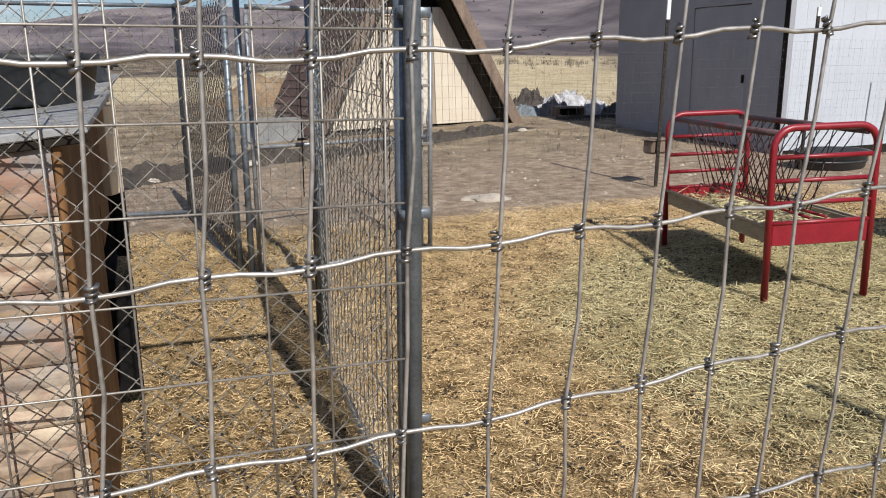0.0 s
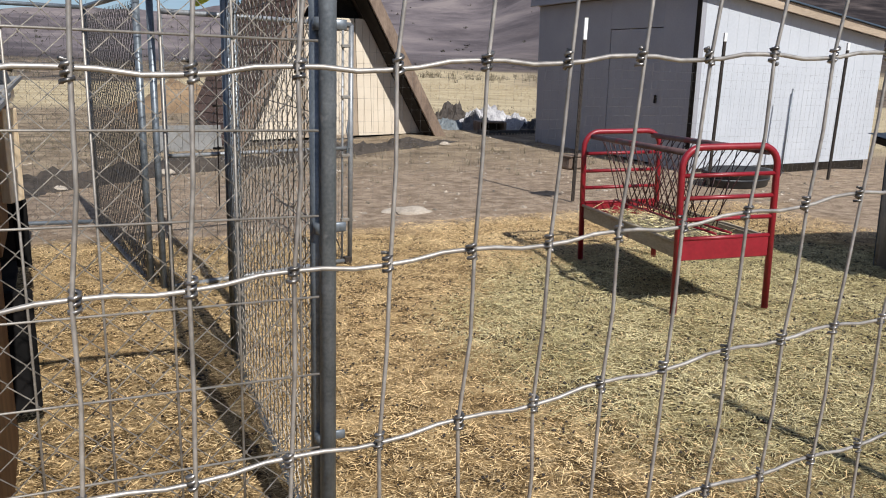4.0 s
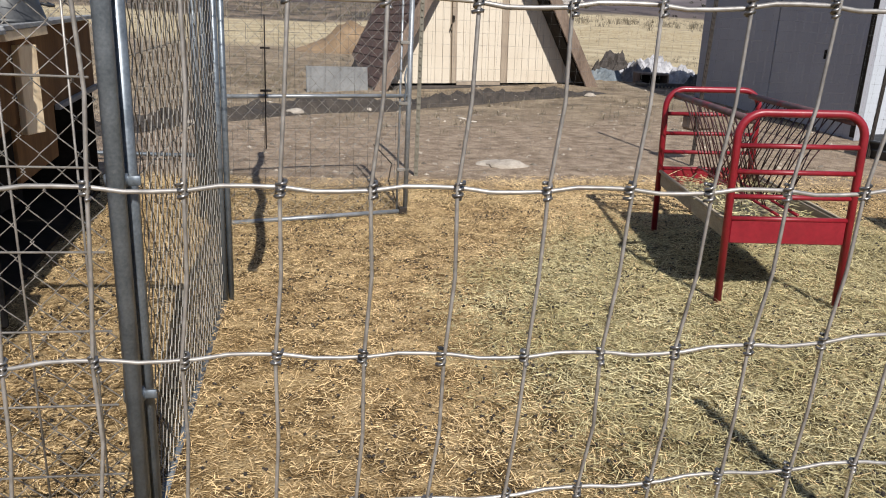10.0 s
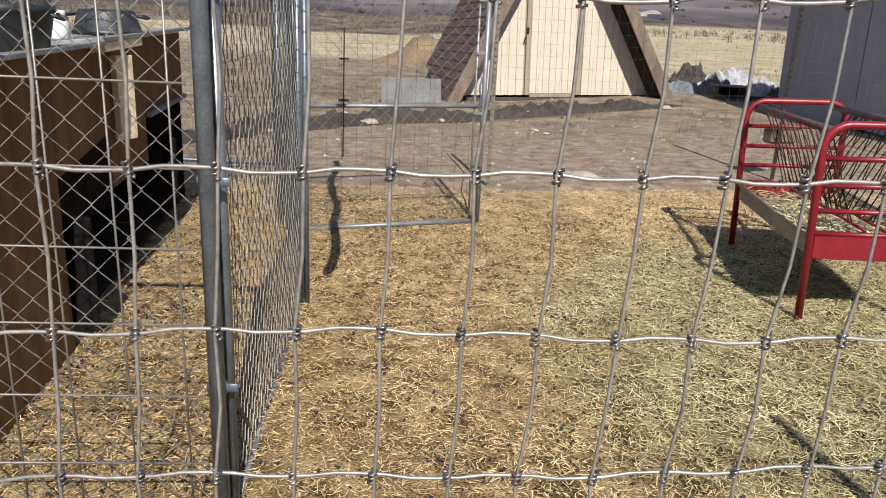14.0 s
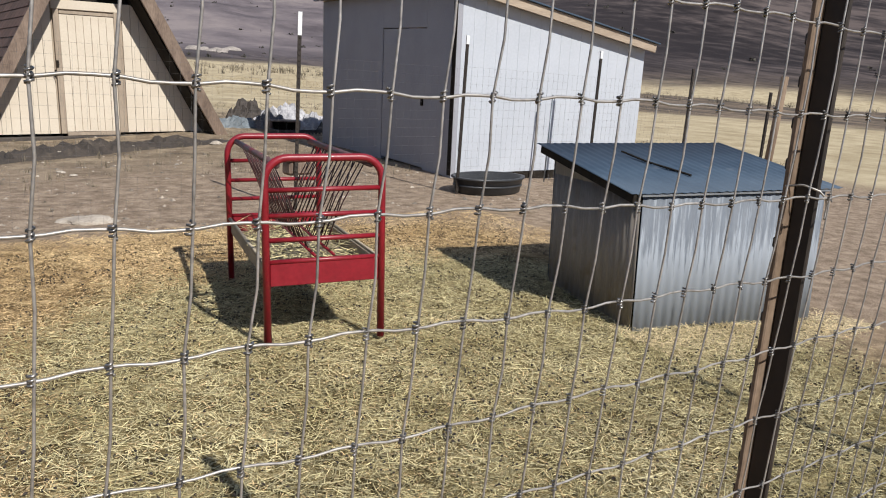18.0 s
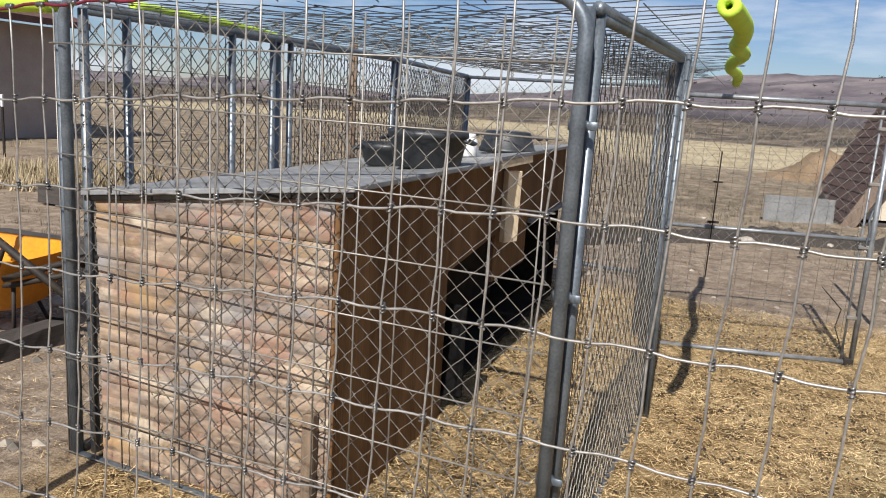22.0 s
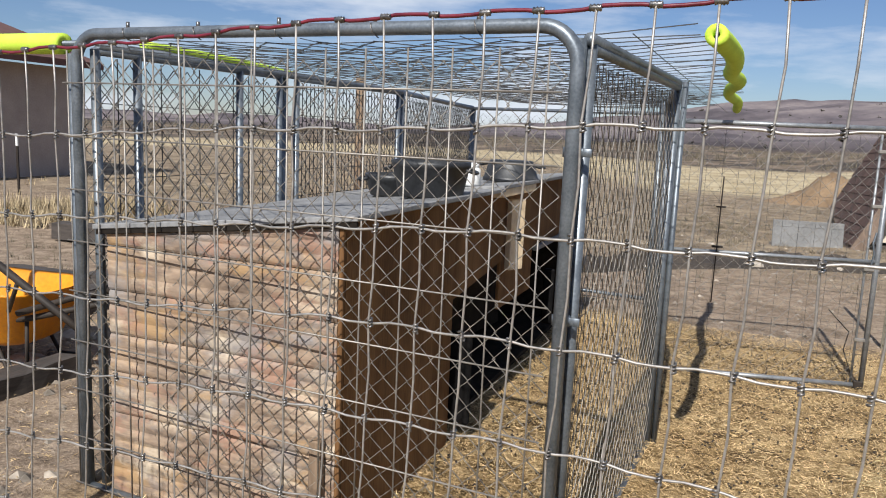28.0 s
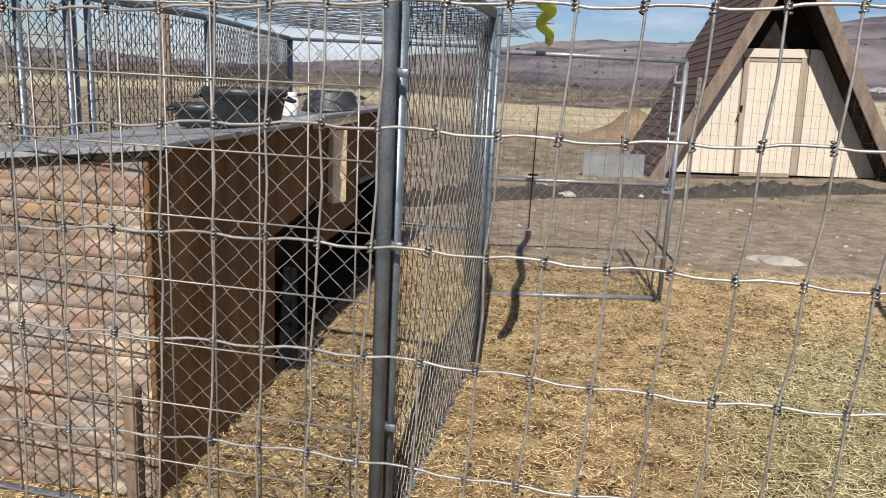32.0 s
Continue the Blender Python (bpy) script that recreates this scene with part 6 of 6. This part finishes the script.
def build_droppings():
    """Small dark pellets in clusters over the pen floor."""
    rnd, g = random.Random(77), Geo()
    for _ in range(1500):
        cx, cy, n, sp = rnd.uniform(-1.1, 6.2), rnd.uniform(0.7, 6.0), rnd.choice((1, 1, 1, 2, 2, 4, 9, 14)), rnd.uniform(0.03, 0.22)
        for _ in range(n):
            x, y, r = cx + rnd.gauss(0, sp), cy + rnd.gauss(0, sp), rnd.uniform(0.0035, 0.0075)
            z, k = pen_z(x, y) + 0.012, len(g.v)
            a = rnd.uniform(0, math.pi)
            c, q = math.cos(a) * r * 1.5, math.sin(a) * r * 1.5
            g.v += [(x + c, y + q, z), (x - q * 0.7, y + c * 0.7, z), (x - c, y - q, z), (x + q * 0.7, y - c * 0.7, z), (x, y, z + r), (x, y, z - r)]
            g.f += [(k, k + 1, k + 4), (k + 1, k + 2, k + 4), (k + 2, k + 3, k + 4), (k + 3, k, k + 4), (k + 1, k, k + 5), (k + 2, k + 1, k + 5), (k + 3, k + 2, k + 5), (k, k + 3, k + 5)]
    return tagged(part("droppings", g, DROPPING), "small dark dry droppings scattered through the straw", "droppings", kind="stuff")


build_droppings()
build_hay("straw_band", 20000, (2.4, 6.6, 4.6, 6.5), pen_z, STRAW, 33, "thin golden straw at the pen's far edge", 0.01, 0.045, 0.0015, 0.01)


def build_tufts(name, n, gen, mat, seed, label, h0, h1, blades=9):
    rnd = random.Random(seed)
    g = Geo()
    for _ in range(n):
        x, y = gen(rnd)
        h = rnd.uniform(h0, h1)
        z = fall(x, y) - 0.02
        for _ in range(blades):
            a, s = rnd.uniform(0, 6.283), rnd.uniform(0.1, 0.55) * h
            px, py = x + rnd.gauss(0, 0.25 * h), y + rnd.gauss(0, 0.25 * h)
            w = h * 0.035
            k = len(g.v)
            g.v += [(px - w * math.sin(a), py + w * math.cos(a), z), (px + w * math.sin(a), py - w * math.cos(a), z), (px + s * math.cos(a), py + s * math.sin(a), z + h * rnd.uniform(0.6, 1))]
            g.f.append((k, k + 1, k + 2))
    return tagged(part(name, g, mat), label, "dry plants", kind="stuff")


def yard_spot(r):
    x, y = r.uniform(-12, 18), r.uniform(9, 26)
    return x, y


build_tufts("field_grass", 9000, lambda r: (r.uniform(-40, 45), r.uniform(30, 62)), DRYGRASS, 41, "pale dry grass tufts over the field", 0.06, 0.18, 7)
build_tufts("weeds", 2600, yard_spot, SAGE, 42, "sparse dry weeds in the yard", 0.05, 0.16, 9)
build_tufts("dry_tufts", 9000, lambda r: (r.uniform(-9, 15), 6.5 + 16 * r.random() ** 1.4), DRYGRASS, 45, "short pale grass tufts over the bare yard", 0.015, 0.06, 7)
build_tufts("left_weeds", 280, lambda r: (r.uniform(-16, -3.2), r.uniform(6.5, 22)), DRYGRASS, 43, "dry grass clumps beyond the kennel", 0.08, 0.24, 14)
build_tufts("dry_bush", 105, lambda r: (r.gauss(-9.0, 0.7), r.gauss(7.9, 0.6)), DRYGRASS, 46, "pale dry bush before the house", 0.15, 0.42, 40)
build_tufts("side_weeds", 420, lambda r: (r.uniform(-9, -2.6), r.uniform(4.2, 9)), SAGE, 48, "low grey weeds on the rough ground beside the kennel", 0.04, 0.14, 12)
build_tufts("grey_brush", 260, lambda r: (r.gauss(0.3, 1.2), r.gauss(15.5, 1.3)), SAGE, 47, "low grey brush beside the A-frame", 0.05, 0.16, 16)
build_tufts("brush", 2600, lambda r: (r.uniform(-160, 180), r.uniform(66, 190)), SAGE, 44, "brown sagebrush beyond the field", 0.4, 1.1, 12)


def build_pebbles():
    """Small stones and clods strewn over the bare yard."""
    rnd, g = random.Random(88), Geo()
    for i in range(5000):
        x, y = (rnd.uniform(-6, 11), 6.3 + 9 * rnd.random() ** 1.3) if i < 3800 else (rnd.uniform(-5.5, -1.6), rnd.uniform(0.5, 5))
        r = 0.006 + 0.026 * rnd.random() ** 4
        z, k, a = ground_z(x, y), len(g.v), rnd.uniform(0, 3.14)
        c, q = math.cos(a) * r * 1.4, math.sin(a) * r * 1.4
        g.v += [(x + c, y + q, z), (x - q * 0.8, y + c * 0.8, z), (x - c, y - q, z), (x + q * 0.8, y - c * 0.8, z), (x + c * 0.3, y, z + r * rnd.uniform(0.5, 1.0))]
        g.f += [(k, k + 1, k + 4), (k + 1, k + 2, k + 4), (k + 2, k + 3, k + 4), (k + 3, k, k + 4)]
    return tagged(part("pebbles", g, PEBBLE), "small stones and clods strewn over the dirt yard", "pebbles", kind="stuff")


build_pebbles()


def build_hill_shrubs():
    """Dark shrubs dotted over the far slopes, each a ragged clump."""
    rnd, g = random.Random(91), Geo()
    for _ in range(380):
        deg, r = rnd.uniform(-40, 85), 240 * (4.5 ** rnd.random())
        x, y = 1.5 + r * math.sin(radians(deg)), 2 + r * math.cos(radians(deg))
        z, size = ground_z(x, y), rnd.uniform(0.4, 1.1) * (0.6 + r / 600)
        for _ in range(16):
            c = Vector((x + rnd.gauss(0, 0.5) * size, y + rnd.gauss(0, 0.5) * size, z + abs(rnd.gauss(0.35, 0.25)) * size))
            k = len(g.v)
            for _ in range(3):
                g.v.append(tuple(c + Vector((rnd.gauss(0, 0.4), rnd.gauss(0, 0.4), rnd.gauss(0, 0.3))) * size))
            g.f.append((k, k + 1, k + 2))
    return tagged(part("hill_shrubs", g, SHRUB), "dark shrubs dotted over the far hillsides", "shrubs", kind="stuff")


build_hill_shrubs()
rnd = random.Random(19)
for i in range(11):
    deg, r = rnd.gauss(16.9, 0.8), rnd.uniform(300, 350)
    x, y = 1.5 + r * math.sin(radians(deg)), 2 + r * math.cos(radians(deg))
    build_stone(x, y, rnd.uniform(0.9, 2.6), "pale rock outcrop on the far hillside", 0.7, 100 + i, ground_z(x, y), ROCK, "rock", "rock", 1.5, 2)
for i, (x, y, r) in enumerate(((3.1, 12.2, 0.11), (0.6, 10.4, 0.10), (4.2, 12.6, 0.08), (-0.6, 9.4, 0.09), (1.6, 11.2, 0.08), (5.6, 12.8, 0.09))):
    build_stone(x, y, r, "pale rough stone by the soil bank", 0.55, 130 + i, ground_z(x, y) + 0.02, None, "stone", "stone", 1.3, 2)
